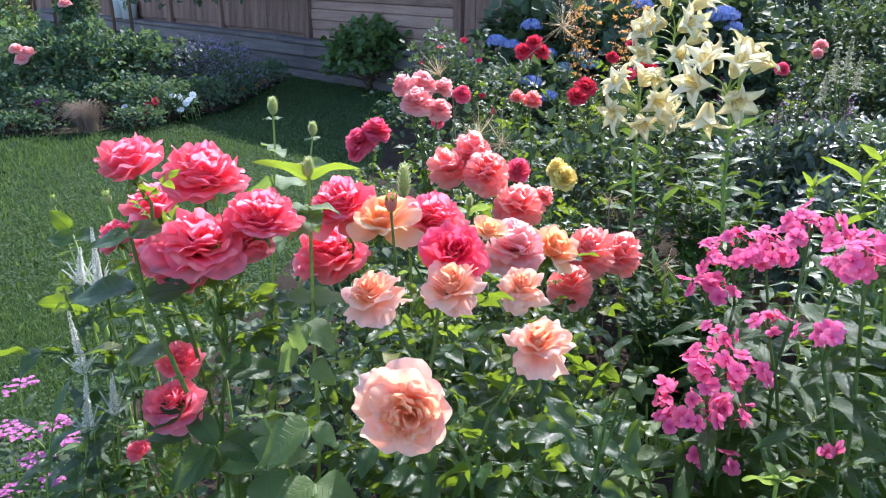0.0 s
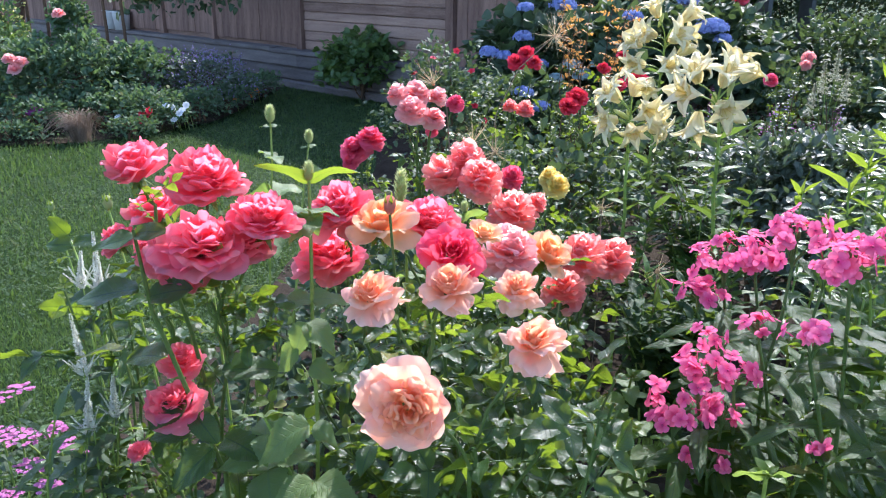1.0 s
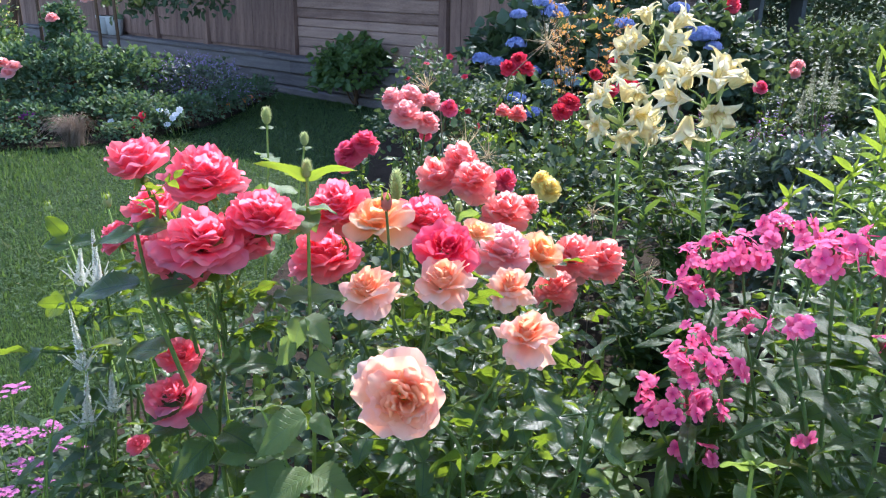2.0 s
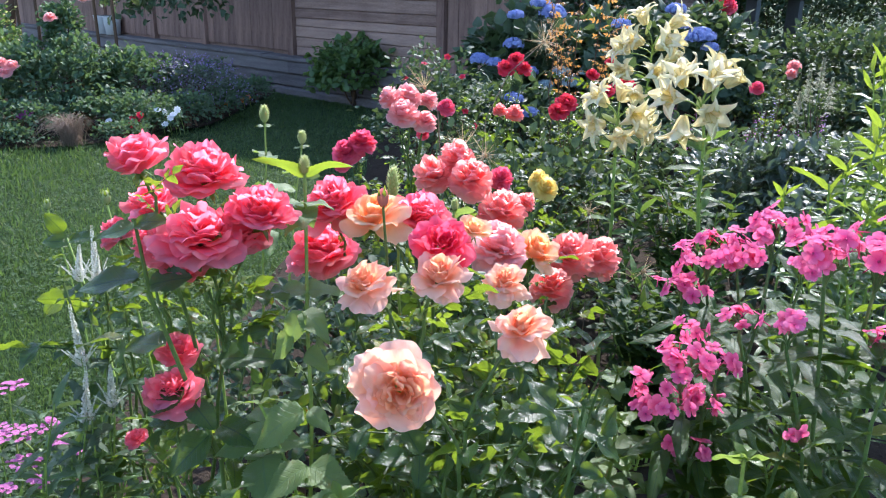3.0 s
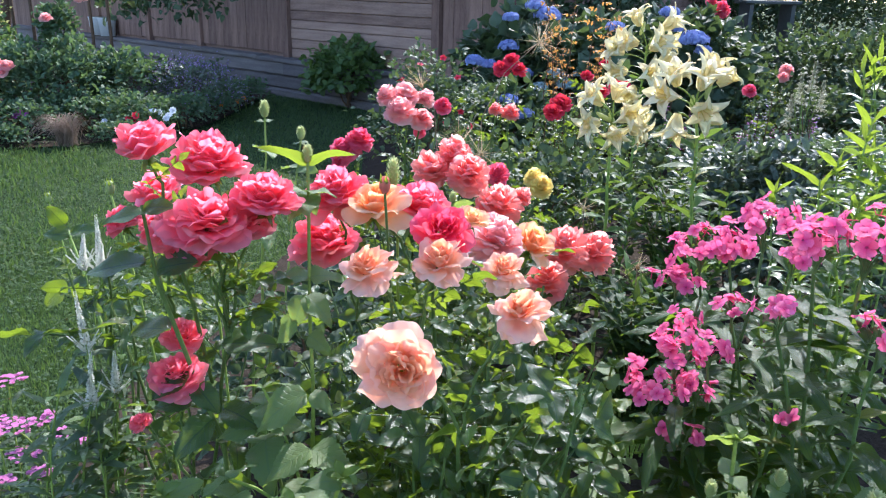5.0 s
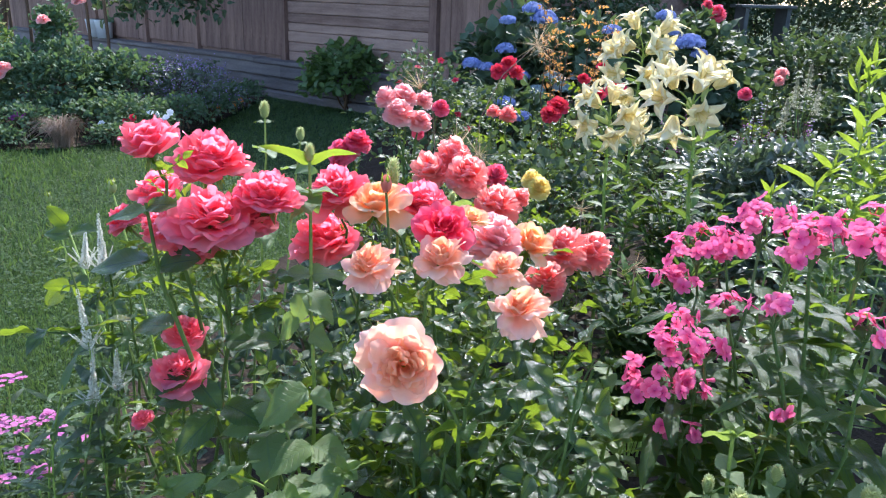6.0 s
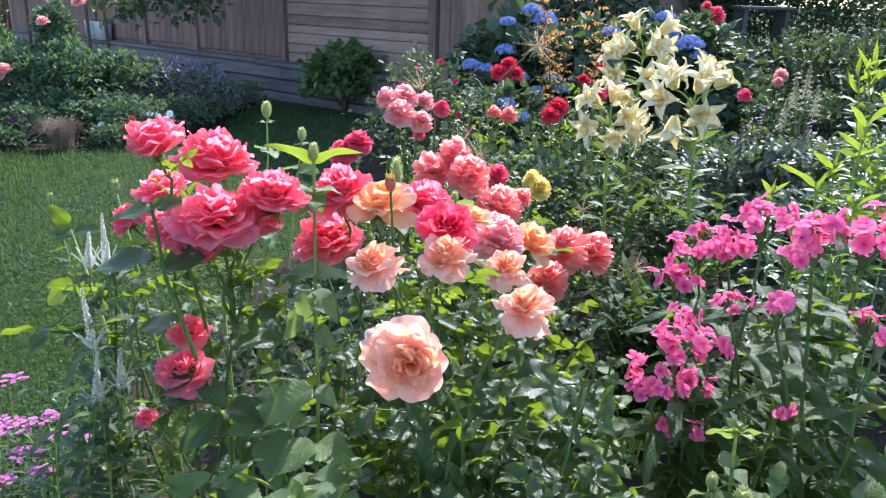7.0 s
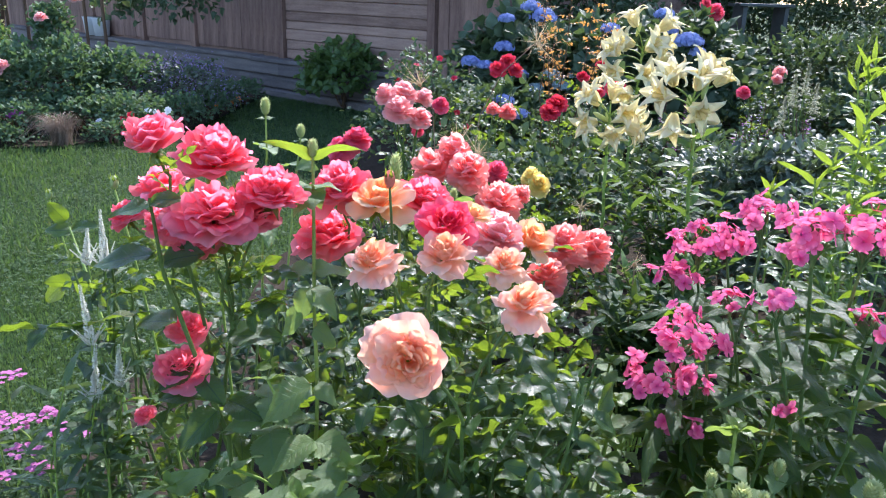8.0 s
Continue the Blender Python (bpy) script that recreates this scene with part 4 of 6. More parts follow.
def phlox(base, heads, label, seed):
    """heads: place of the head's middle, its radius, florets."""
    r = np.random.default_rng(seed)
    T = thing("phlox", base, label, "phlox", "phlox clump")
    for x, y, z, rad, k in heads:
        c = np.array([x, y, z])
        root = np.array([base[0] + r.normal(0, 0.05), base[1] + r.normal(0, 0.05), 0])
        line = bend(root, c - [0, 0, rad * 0.9], 0.1, 9, 0.004, r)
        s = Soup()
        tube(s, line, np.linspace(0.004, 0.0024, 9), 6)
        stem = part("stem", s, PHLOX_STEM, T)
        t = np.linspace(0, 1, 9)
        for i in range(10):
            q = 0.34 + i * 0.064
            p = np.array([np.interp(q, t, line[:, kk]) for kk in range(3)])
            for sgn in (0, math.pi):
                a = i * 1.571 + sgn + r.normal(0, 0.2)
                d = np.array([[math.cos(a), math.sin(a), 0.16 + r.normal(0, 0.16)]])
                put("leaf", PHLOX_LEAVES[r.integers(3)], stem, frames(p[None], d, np.array([[r.normal(0, .2), r.normal(0, .2), 1.0]]), np.array([0.112 * r.uniform(0.7, 1.2)]))[0])
        hs = Soup()
        for i in range(max(5, k // 2)):
            d = unit(np.array([r.normal(0, 1), r.normal(0, 1), 0.6 + abs(r.normal(0, 0.6))]))
            e = c - [0, 0, rad * 0.3] + d * rad * r.uniform(0.5, 0.85)
            tube(hs, bend(line[-1], e, 0.01, 4), [0.0016, 0.0014, 0.0012, 0.0012], 4, 0.5)
            ellipsoid(hs, e, (0.003, 0.003, 0.008), 5, 0.4, d)
        head = part("flower_head", hs, PHLOX_STEM, T)
        for i in range(k):
            d = unit(np.array([r.normal(0, 1), r.normal(-0.35, 1), 0.25 + abs(r.normal(0, 0.7))]))
            p = c + d * rad * r.uniform(0.85, 1.45) * np.array([1, 1, 0.85])
            nn = unit(d * 0.8 + [0, -0.2, 0.35] + r.normal(0, 0.45, 3))
            m = frames(p[None], np.cross(nn, r.normal(0, 1, 3))[None], nn[None], np.array([0.0162 * r.uniform(0.72, 1.12)]))[0]
            put("floret", FLORETS[r.integers(5)], head, m)
    return T


phlox((0.60, 1.42, 0), [(0.505, 1.35, 0.800, 0.046, 30), (0.468, 1.36, 0.735, 0.036, 18), (0.55, 1.33, 0.815, 0.036, 16)], "tall garden phlox with rose-pink flower heads", 21)
phlox((0.56, 1.22, 0), [(0.527, 1.16, 0.905, 0.045, 20), (0.468, 1.10, 0.793, 0.024, 5), (0.416, 1.15, 0.744, 0.026, 6), (0.60, 1.2, 0.84, 0.03, 8)], "tall garden phlox with rose-pink flower heads", 22)
phlox((0.60, 1.06, 0), [(0.505, 0.96, 0.940, 0.040, 18), (0.565, 0.95, 0.945, 0.050, 24), (0.453, 0.925, 0.856, 0.028, 7), (0.62, 0.95, 0.93, 0.04, 14), (0.575, 0.90, 0.838, 0.03, 8)], "tall garden phlox with full rose-pink heads", 23)
phlox((0.46, 1.14, 0), [(0.375, 1.06, 0.732, 0.040, 18), (0.425, 1.06, 0.735, 0.026, 7), (0.345, 1.06, 0.675, 0.042, 18), (0.422, 1.08, 0.665, 0.030, 9), (0.489, 0.955, 0.694, 0.014, 2), (0.400, 1.05, 0.600, 0.028, 6)], "shorter garden phlox with loose pink heads", 24)


def leafy(base, tips, meshes, size, pairs, label, category, name, seed, stem_mat=None, lo=0.3, up=0.45, thick=0.004, whorl=2, group="", joined=False, tips_of=None):
    """A clump of upright leafy stems; joined: the many leaves as one mesh."""
    r = np.random.default_rng(seed)
    T = thing(name, base, label, category, group)
    heap = Soup()
    for tip in tips:
        root = np.array([base[0] + r.normal(0, 0.05), base[1] + r.normal(0, 0.05), 0])
        line = bend(root, tip, 0.1, 8, 0.004, r)
        s = Soup()
        tube(s, line, np.linspace(thick, thick * 0.5, 8), 5)
        stem = part("stem", s, stem_mat or STEM, T)
        t = np.linspace(0, 1, 8)
        for i in range(pairs):
            q = lo + (1.0 - lo) * (i + 0.5) / pairs
            p = np.array([np.interp(q, t, line[:, kk]) for kk in range(3)])
            for j in range(whorl):
                a = i * 1.571 + j * 6.283 / whorl + r.normal(0, 0.3)
                d = np.array([[math.cos(a), math.sin(a), up + 0.8 * max(0, q - 0.8) * 5 * 0.6 + r.normal(0, 0.2)]])
                top = tips_of is not None and q > 0.9
                if top:
                    d[0, 2] = 1.1 + r.normal(0, 0.3)
                m = frames(p[None], d, np.array([[r.normal(0, .25), r.normal(0, .25) + (0.9 if top or r.random() < 0.2 else 0), 0.6 if top else 1.0]]), np.array([size * r.uniform(0.75, 1.2) * (1 - (0.1 if top else 0.45) * max(0, q - 0.6))]))
                if joined:
                    heap.many(LANCE[r.integers(3)], m)
                else:
                    put("leaf", (tips_of if top else meshes)[r.integers(3)], stem, m[0])
    if joined:
        part("foliage", heap, meshes[0].materials[0], T, kind="stuff")
    return T


R = np.random.default_rng(77)


def box_tips(c, h, n, seed):
    r = np.random.default_rng(seed)
    return [np.array(c) + r.uniform(-1, 1, 3) * h for _ in range(n)]


leafy((0.94, 1.66, 0), [(0.979, 1.7, 1.0), (0.885, 1.7, 0.86), (0.868, 1.5, 0.86), (0.93, 1.72, 0.90), (1.02, 1.75, 0.93), (0.99, 1.62, 0.90), (0.80, 1.6, 0.78), (0.93, 1.55, 0.82), (1.05, 1.7, 1.02), (0.86, 1.85, 0.80)], WILLOW_LEAVES, 0.095, 17, "tall leafy perennial with bright lance-shaped leaves, not in flower", "perennial", "leafy_perennial", 31, tips_of=WILLOW_TIPS)
leafy((0.78, 1.30, 0), box_tips((0.76, 1.28, 0.76), (0.14, 0.12, 0.08), 9, 2), PHLOX_LEAVES, 0.095, 10, "leafy phlox stems without flowers", "perennial", "leafy_perennial", 32)
leafy((1.42, 2.3, 0), box_tips((1.36, 2.3, 1.05), (0.13, 0.15, 0.07), 10, 3), WILLOW_LEAVES, 0.10, 16, "tall leafy perennial with bright lance-shaped leaves, not in flower", "perennial", "leafy_perennial", 33, tips_of=WILLOW_TIPS)
leafy((0.55, 0.95, 0), box_tips((0.58, 0.98, 0.58), (0.14, 0.10, 0.08), 8, 4), PHLOX_LEAVES, 0.095, 9, "leafy phlox stems without flowers", "perennial", "leafy_perennial", 34)
leafy((0.70, 2.28, 0), box_tips((0.70, 2.2, 0.53), (0.30, 0.16, 0.10), 10, 5), LILY_LEAVES, 0.09, 13, "dense young lily shoots with narrow green leaves", "lily", "lily_shoots", 35, stem_mat=PHLOX_STEM, lo=0.35, up=1.0)


DARK_LEAF = leaf_mat("dark_green_leaf", (0.014, 0.036, 0.015), (0.038, 0.074, 0.028), (0.24, 0.36, 0.04), rough=0.55, trans=0.2, veins=0.3, spec=0.16)
SHADE_LEAVES = mesh_set([leaf_tpl(0.30, 0.25, 0.30, 0.03, 11, 5, 0.5, 0.85, 0.04, i) for i in range(3)], DARK_LEAF, "shade_leaf_mesh")
leafy((0.60, 1.95, 0), box_tips((0.60, 1.92, 0.44), (0.15, 0.15, 0.07), 24, 6), SHADE_LEAVES, 0.085, 12, "dense leafy stems without flowers, in part shade", "perennial", "leafy_perennial", 36, lo=0.12)


leafy((0.88, 2.42, 0), box_tips((0.84, 2.42, 0.64), (0.20, 0.14, 0.08), 22, 7), SHADE_LEAVES, 0.085, 11, "leafy green stems without flowers below the lilies", "perennial", "leafy_perennial", 37, lo=0.15)


def lily_flower(seed):
    r = np.random.default_rng(seed)
    s = Soup()
    for j in range(6):
        v, f, uv = petal(7, 10, 1.22 * r.uniform(0.93, 1.07), 0.48 if j % 2 else 0.36, 16 + r.normal(0, 4), 82 + r.normal(0, 12), 0.04, 0.0, 0.30, 0.04, r, 0.0, 80 + r.normal(0, 30))
        # taper to a point
        taper = 1 - 0.95 * np.clip(uv[:, 1] - 0.55, 0, 1) ** 1.6 / 0.45**1.6
        v[:, 0] *= taper
        a = j * 1.0472 + r.normal(0, 0.05)
        rot = np.array([[math.cos(a), -math.sin(a), 0], [math.sin(a), math.cos(a), 0], [0, 0, 1]])
        s.add(v @ rot.T, f, uv, 1.0)
    for j in range(6):
        a = j * 1.0472 + 0.5
        e = np.array([math.cos(a) * 0.22, math.sin(a) * 0.22, 0.72])
        tube(s, bend((0, 0, 0.05), e, 0.1, 5), 0.012, 4, 0.0)
        ellipsoid(s, e, (0.02, 0.02, 0.06), 5, 0.0, (math.sin(a), math.cos(a), 0.2))
    return s.mesh("lily_flower_mesh", LILY)


LILIES = [lily_flower(i) for i in range(4)]


def lily(base, top, flowers, size, label, seed, leaves=22, bare=0.9):
    """flowers: where each throat lies from the stem's top, and which way it opens."""
    r = np.random.default_rng(seed)
    T = thing("lily", base, label, "lily", "cream lilies")
    top = np.array(top)
    line = bend(base, top, 0.15, 10, 0.003, r)
    s = Soup()
    tube(s, line, np.linspace(0.007, 0.004, 10), 7)
    stem = part("stem", s, STEM, T)
    leaves_on(line, stem, LILY_LEAVES, leaves + 6, 0.095, r, 0.25, bare, up=0.6)
    for dx, dy, dz, ax, ay, az in flowers:
        p = top + [dx, dy, dz]
        d = unit(np.array([ax, ay, az]) + r.normal(0, 0.12, 3))
        p0 = top + [0, 0, min(0.0, dz - 0.03)]
        s = Soup()
        tube(s, bend(p0, p - d * size * 0.05, 0.01, 5), 0.0024, 5)
        stalk = part("flower_stalk", s, STEM, T)
        m = frames(p[None], np.cross(d, r.normal(0, 1, 3))[None], d[None], np.array([size * r.uniform(0.9, 1.1)]))[0]
        put("lily_flower", LILIES[r.integers(4)], stalk, m)
    for i in range(2):
        b = Soup()
        p = top + r.normal(0, 0.02, 3) + [0, 0, 0.02]
        ellipsoid(b, p, (0.008, 0.008, 0.03), 7, 0.8, unit(r.normal(0, 0.5, 3) + [0, 0, 1]))
        part("bud", b, BUD_GREEN, T)
    return T


lily((0.80, 2.14, 0), (0.722, 2.10, 0.965), (
    (0.00, -0.02, 0.045, 0.2, -0.6, 0.9), (0.055, 0.0, 0.055, 0.9, -0.2, 0.6), (0.03, 0.03, 0.07, 0.5, 0.5, 0.8), (-0.005, -0.03, 0.005, 0.0, -0.9, 0.1), (-0.06, 0.0, 0.02, -0.8, -0.4, 0.1),
    (-0.05, 0.01, 0.05, -0.4, -0.2, 0.8), (-0.05, -0.02, -0.02, -0.3, -0.4, -0.8)), 0.078, "lily stem with large cream trumpet flowers", 51)
lily((0.60, 2.46, 0), (0.582, 2.42, 0.875), (
    (-0.045, -0.01, 0.055, -0.8, -0.2, 0.5), (0.0, 0.0, 0.06, 0.1, -0.2, 1.0), (-0.04, 0.0, -0.01, -0.8, -0.5, -0.1), (0.02, -0.03, 0.03, 0.3, -0.9, 0.2), (0.04, 0.0, 0.0, 0.8, -0.4, 0.0),
    (0.05, 0.0, -0.02, 0.7, -0.3, -0.5), (-0.01, -0.03, -0.02, 0.0, -0.8, -0.3), (-0.03, 0.02, 0.04, -0.5, 0.5, 0.6)), 0.078, "lily stem with large cream trumpet flowers", 52)
lily((0.86, 3.2, 0), (0.872, 3.15, 1.04), (
    (-0.035, 0.0, 0.085, -0.4, -0.2, 0.9), (0.055, 0.0, 0.075, 0.6, -0.3, 0.7), (-0.04, -0.02, 0.02, -0.7, -0.5, 0.2), (-0.09, 0.0, -0.02, -0.9, -0.2, 0.3), (0.01, -0.03, 0.0, 0.1, -0.8, 0.5), (0.055, 0.0, -0.05, 0.8, -0.3, 0.4),
    (-0.07, 0.0, -0.09, -0.8, -0.4, 0.0), (0.0, -0.04, -0.10, 0.0, -0.9, 0.2), (-0.04, -0.02, -0.145, -0.4, -0.7, -0.5), (0.11, 0.0, -0.09, 0.9, -0.2, 0.2), (-0.05, 0.03, 0.0, -0.5, 0.7, 0.4), (0.07, 0.03, 0.0, 0.6, 0.6, 0.4)), 0.092, "tall lily stem crowded with cream flowers", 53)


def hyssop_head(s, c, axis, length, width, rng, n=60):
    q = (np.arange(n) + 0.5) / n
    a = np.arange(n) * 2.4
    rad = width * np.sin(np.pi * np.clip(0.12 + 0.86 * q, 0, 1)) ** 0.8
    m3 = turn_to(axis)
    p = np.stack([np.cos(a) * rad * 0.6, np.sin(a) * rad * 0.6, (q - 0.5) * length], 1) @ m3.T + c
    d = np.stack([np.cos(a), np.sin(a), 0.9 + 0 * a], 1) @ m3.T
    ellipsoid(s, c, (width * 0.65, width * 0.65, length * 0.5), 8, 0.2, axis)
    s.many(leaf_tpl(0.5, 0.3, -0.2, ny=4, nx=3), frames(p, d, np.tile(axis, (n, 1)) + 0.01, np.full(n, width * 0.9)), 0.8)


HYSSOP_STEM = plain_mat("hyssop_stem", (0.15, 0.21, 0.035), (0.30, 0.36, 0.075), rough=0.5, scale=30)


def hyssop(base, stems, label, seed, leaf=0.085, first=None, slender=False):
    """stems: tip, length of its head, pairs of leaves."""
    r = np.random.default_rng(seed)
    T = thing("hyssop", base, label, "hyssop", "anise hyssop plants")
    for (x, y, z), hl, pairs in stems:
        tip = np.array([x, y, z])
        line = bend(np.array([base[0] + r.normal(0, 0.02), base[1] + r.normal(0, 0.02), 0]), tip, 0.12, 9, 0.002, r)
        s = Soup()
        tube(s, line, np.linspace(0.0042, 0.0024, 9), 6)
        stem = part("stem", s, HYSSOP_STEM, T)
        t = np.linspace(0, 1, 9)
        a0 = r.uniform(0, 1) if first is None else first
        for i in range(pairs):
            q = (0.995 if slender else 0.985) - i * (0.055 if slender and i == 1 else 0.085) * (1 + 0.04 * i)
            if q < 0.2:
                break
            p = np.array([np.interp(q, t, line[:, kk]) for kk in range(3)])
            size = leaf * (0.80 + 0.20 * min(1, i / 3)) * r.uniform(0.85, 1.15) * (0.7 if slender and i else 1.0) * (0.36 if hl > 0.028 and i == 0 else 1.0)
            for sgn in (0, math.pi):
                a = a0 + i * 1.571 + sgn + r.normal(0, 0.15)
                d = np.array([[math.cos(a), math.sin(a), max(0.05, 0.35 - 0.12 * i) + r.normal(0, 0.1)]])
                if i == 0:
                    d[0, 2] = 0.80 if slender else 0.45
                put("leaf", (HYSSOP_YOUNG if i == 0 and slender else HYSSOP_LEAVES)[r.integers(4)], stem, frames(p[None], d, np.array([[r.normal(0, .2), r.normal(0, .2) + (0.95 if i == 0 and slender else 0.7 if r.random() < 0.25 else -0.2), 0.5 if i == 0 and slender else 0.8]]), np.array([size]))[0])
        hs = Soup()
        if hl < 0.015:
            az = np.arange(6) * 1.05
            hs.many(leaf_tpl(0.5, 0.3, 0.3, ny=7, nx=3, teeth=0.08), frames(np.tile(tip, (6, 1)), np.stack([np.cos(az), np.sin(az), np.where(np.arange(6) % 2, 0.4, 1.1)], 1), np.tile([0, -0.3, 1.0], (6, 1)), r.uniform(0.015, 0.03, 6)))
            part("leaf_tip", hs, YOUNG_LEAF, stem)
            continue
        hyssop_head(hs, tip + [0, 0, hl * 0.45], (0.03, 0, 1), hl, 0.011 if hl > 0.023 else 0.007, r, 90)
        part("flower_spike", hs, BUD_GREEN, stem)
    return T


front_hyssop = hyssop((-0.150, 0.96, 0), [((-0.168, 1.07, 1.018), 0.022, 3)], "anise hyssop with broad toothed leaves and a young spike", 61, 0.085, 0.12, True)
hyssop((-0.20, 0.84, 0), [((-0.15, 0.74, 0.70), 0.01, 5), ((-0.32, 0.82, 0.66), 0.01, 5), ((-0.20, 0.74, 0.66), 0.01, 5), ((-0.10, 0.80, 0.70), 0.01, 5)], "young anise hyssop with broad toothed leaves", 66, 0.065, 0.5)
hyssop((-0.375, 1.75, 0), [((-0.367, 1.79, 0.962), 0.034, 4), ((-0.319, 2.0, 0.872), 0.03, 2)], "anise hyssop with pale green flower spikes", 62)
hyssop((-0.05, 1.38, 0), [((-0.059, 1.3, 0.925), 0.05, 3), ((0.05, 1.45, 0.86), 0.02, 3)], "anise hyssop with a pale green flower spike", 63, 0.05)
hyssop((0.41, 0.84, 0), [((0.386, 0.85, 0.725), 0.012, 5), ((0.341, 0.80, 0.675), 0.02, 5), ((0.44, 0.83, 0.67), 0.02, 5), ((0.40, 0.78, 0.66), 0.018, 4)], "young anise hyssop with pale budding tips", 64, 0.048)
hyssop((0.42, 0.82, 0), [((0.372, 0.78, 0.660), 0.026, 5), ((0.338, 0.79, 0.650), 0.022, 5), ((0.540, 0.79, 0.660), 0.024, 5), ((0.40, 0.76, 0.655), 0.012, 5)], "anise hyssop with bristly pale green heads", 68, 0.078)
hyssop((0.30, 1.12, 0), [((0.301, 1.1, 0.625), 0.01, 5), ((0.285, 1.06, 0.58), 0.01, 4), ((0.33, 1.1, 0.57), 0.01, 4)], "young anise hyssop without flowers", 67, 0.06)
hyssop((0.40, 1.55, 0), [((0.417, 1.55, 0.47), 0.01, 5), ((0.36, 1.5, 0.42), 0.01, 4)], "young anise hyssop without flowers", 65, 0.07)


def speedwell(base, spikes, label, seed):
    r = np.random.default_rng(seed)
    T = thing("speedwell", base, label, "speedwell", "white speedwells")
    for x, y, z, ln in spikes:
        top = np.array([x, y, z])
        foot = top - [r.normal(0, 0.006), r.normal(0, 0.006), ln]
        line = bend(np.array([base[0] + r.normal(0, 0.03), base[1] + r.normal(0, 0.03), 0]), foot, 0.1, 8, 0.003, r)
        s = Soup()
        tube(s, np.concatenate([line, [top]]), np.linspace(0.0028, 0.0008, 9), 5)
        stem = part("stem", s, STEM, T)
        leaves_on(line, stem, VERONICA_LEAVES, 12, 0.07, r, 0.45, 0.98, up=0.35)
        spires = [(foot, top, 420, 1.0)]
        for k in range(7):
            a = k * 0.9 + r.uniform(0, 0.4)
            e = foot + np.array([math.cos(a) * 0.020, math.sin(a) * 0.020, r.uniform(0.018, 0.034)]) - [0, 0, 0.012]
            spires.append((foot - [0, 0, 0.012], e + (e - foot) * 0.25, 70, 0.5))
        f = Soup()
        for lo, hi, n, q0 in spires:
            tube(f, [lo, lo * 0.5 + hi * 0.5, hi], [0.0018 * q0, 0.0014 * q0, 0.0006], 6, 0.3)
            q = np.arange(n) / n
            a = np.arange(n) * 2.4 + r.normal(0, 0.3, n)
            w = 0.0050 * q0 * (1 - 0.8 * q) * r.uniform(0.4, 1.15, n)
            p = lo + np.outer(q, hi - lo) + np.stack([np.cos(a) * w, np.sin(a) * w, 0 * a], 1)
            d = np.stack([np.cos(a), np.sin(a), r.normal(0.3, 0.5, n)], 1)
            f.many(leaf_tpl(0.7, 0.3, 0.1, ny=3, nx=3), frames(p, d, r.normal(0, 1, (n, 3)), (0.0042 if q0 == 1 else 0.0028) * (1.15 - 0.75 * q)), 0.8)
        part("flower_spike", f, PALE_SPIKE, stem)
    return T


speedwell((-0.56, 1.27, 0), [(-0.542, 1.25, 0.885, 0.088), (-0.575, 1.27, 0.845, 0.05), (-0.525, 1.22, 0.845, 0.045)], "white speedwell with slender flower spikes", 71)
speedwell((-0.50, 1.07, 0), [(-0.532, 1.12, 0.802, 0.088), (-0.502, 1.08, 0.722, 0.085), (-0.484, 1.12, 0.703, 0.062)], "white speedwell with slender flower spikes", 72)

leafy((-0.56, 1.12, 0), box_tips((-0.49, 1.10, 0.62), (0.07, 0.10, 0.10), 10, 8), mesh_set([leaf_tpl(0.15, 0.35, 0.3, 0, 7, 3, 0.6, 0.9, 0.02, i) for i in range(3)], WILLOW_LEAF, "narrow_leaf_mesh"), 0.085, 12, "speedwell clump with narrow grey-green leaves, not in flower", "speedwell", "speedwell_clump", 73, lo=0.25, thick=0.0025)

# single large leaves that stand out on the plants in front
BIG_LEAFLET = mesh_set([leaf_tpl(0.62, 0.22, 0.16 + 0.1 * (i % 2), 0.045, 22, 7, 0.52, 0.66, 0.04, 20 + i) for i in range(3)], ROSE_LEAF, "large_rose_leaflet_mesh")


def lone_leaves(parent, meshes, rows, name="leaf"):
    """rows: foot, way of the tip, upper side, length."""
    for k, (p, d, n_, size) in enumerate(rows):
        put(name, meshes[k % len(meshes)], parent, frames(np.array([p]), np.array([d]), np.array([n_]), np.array([size]))[0])


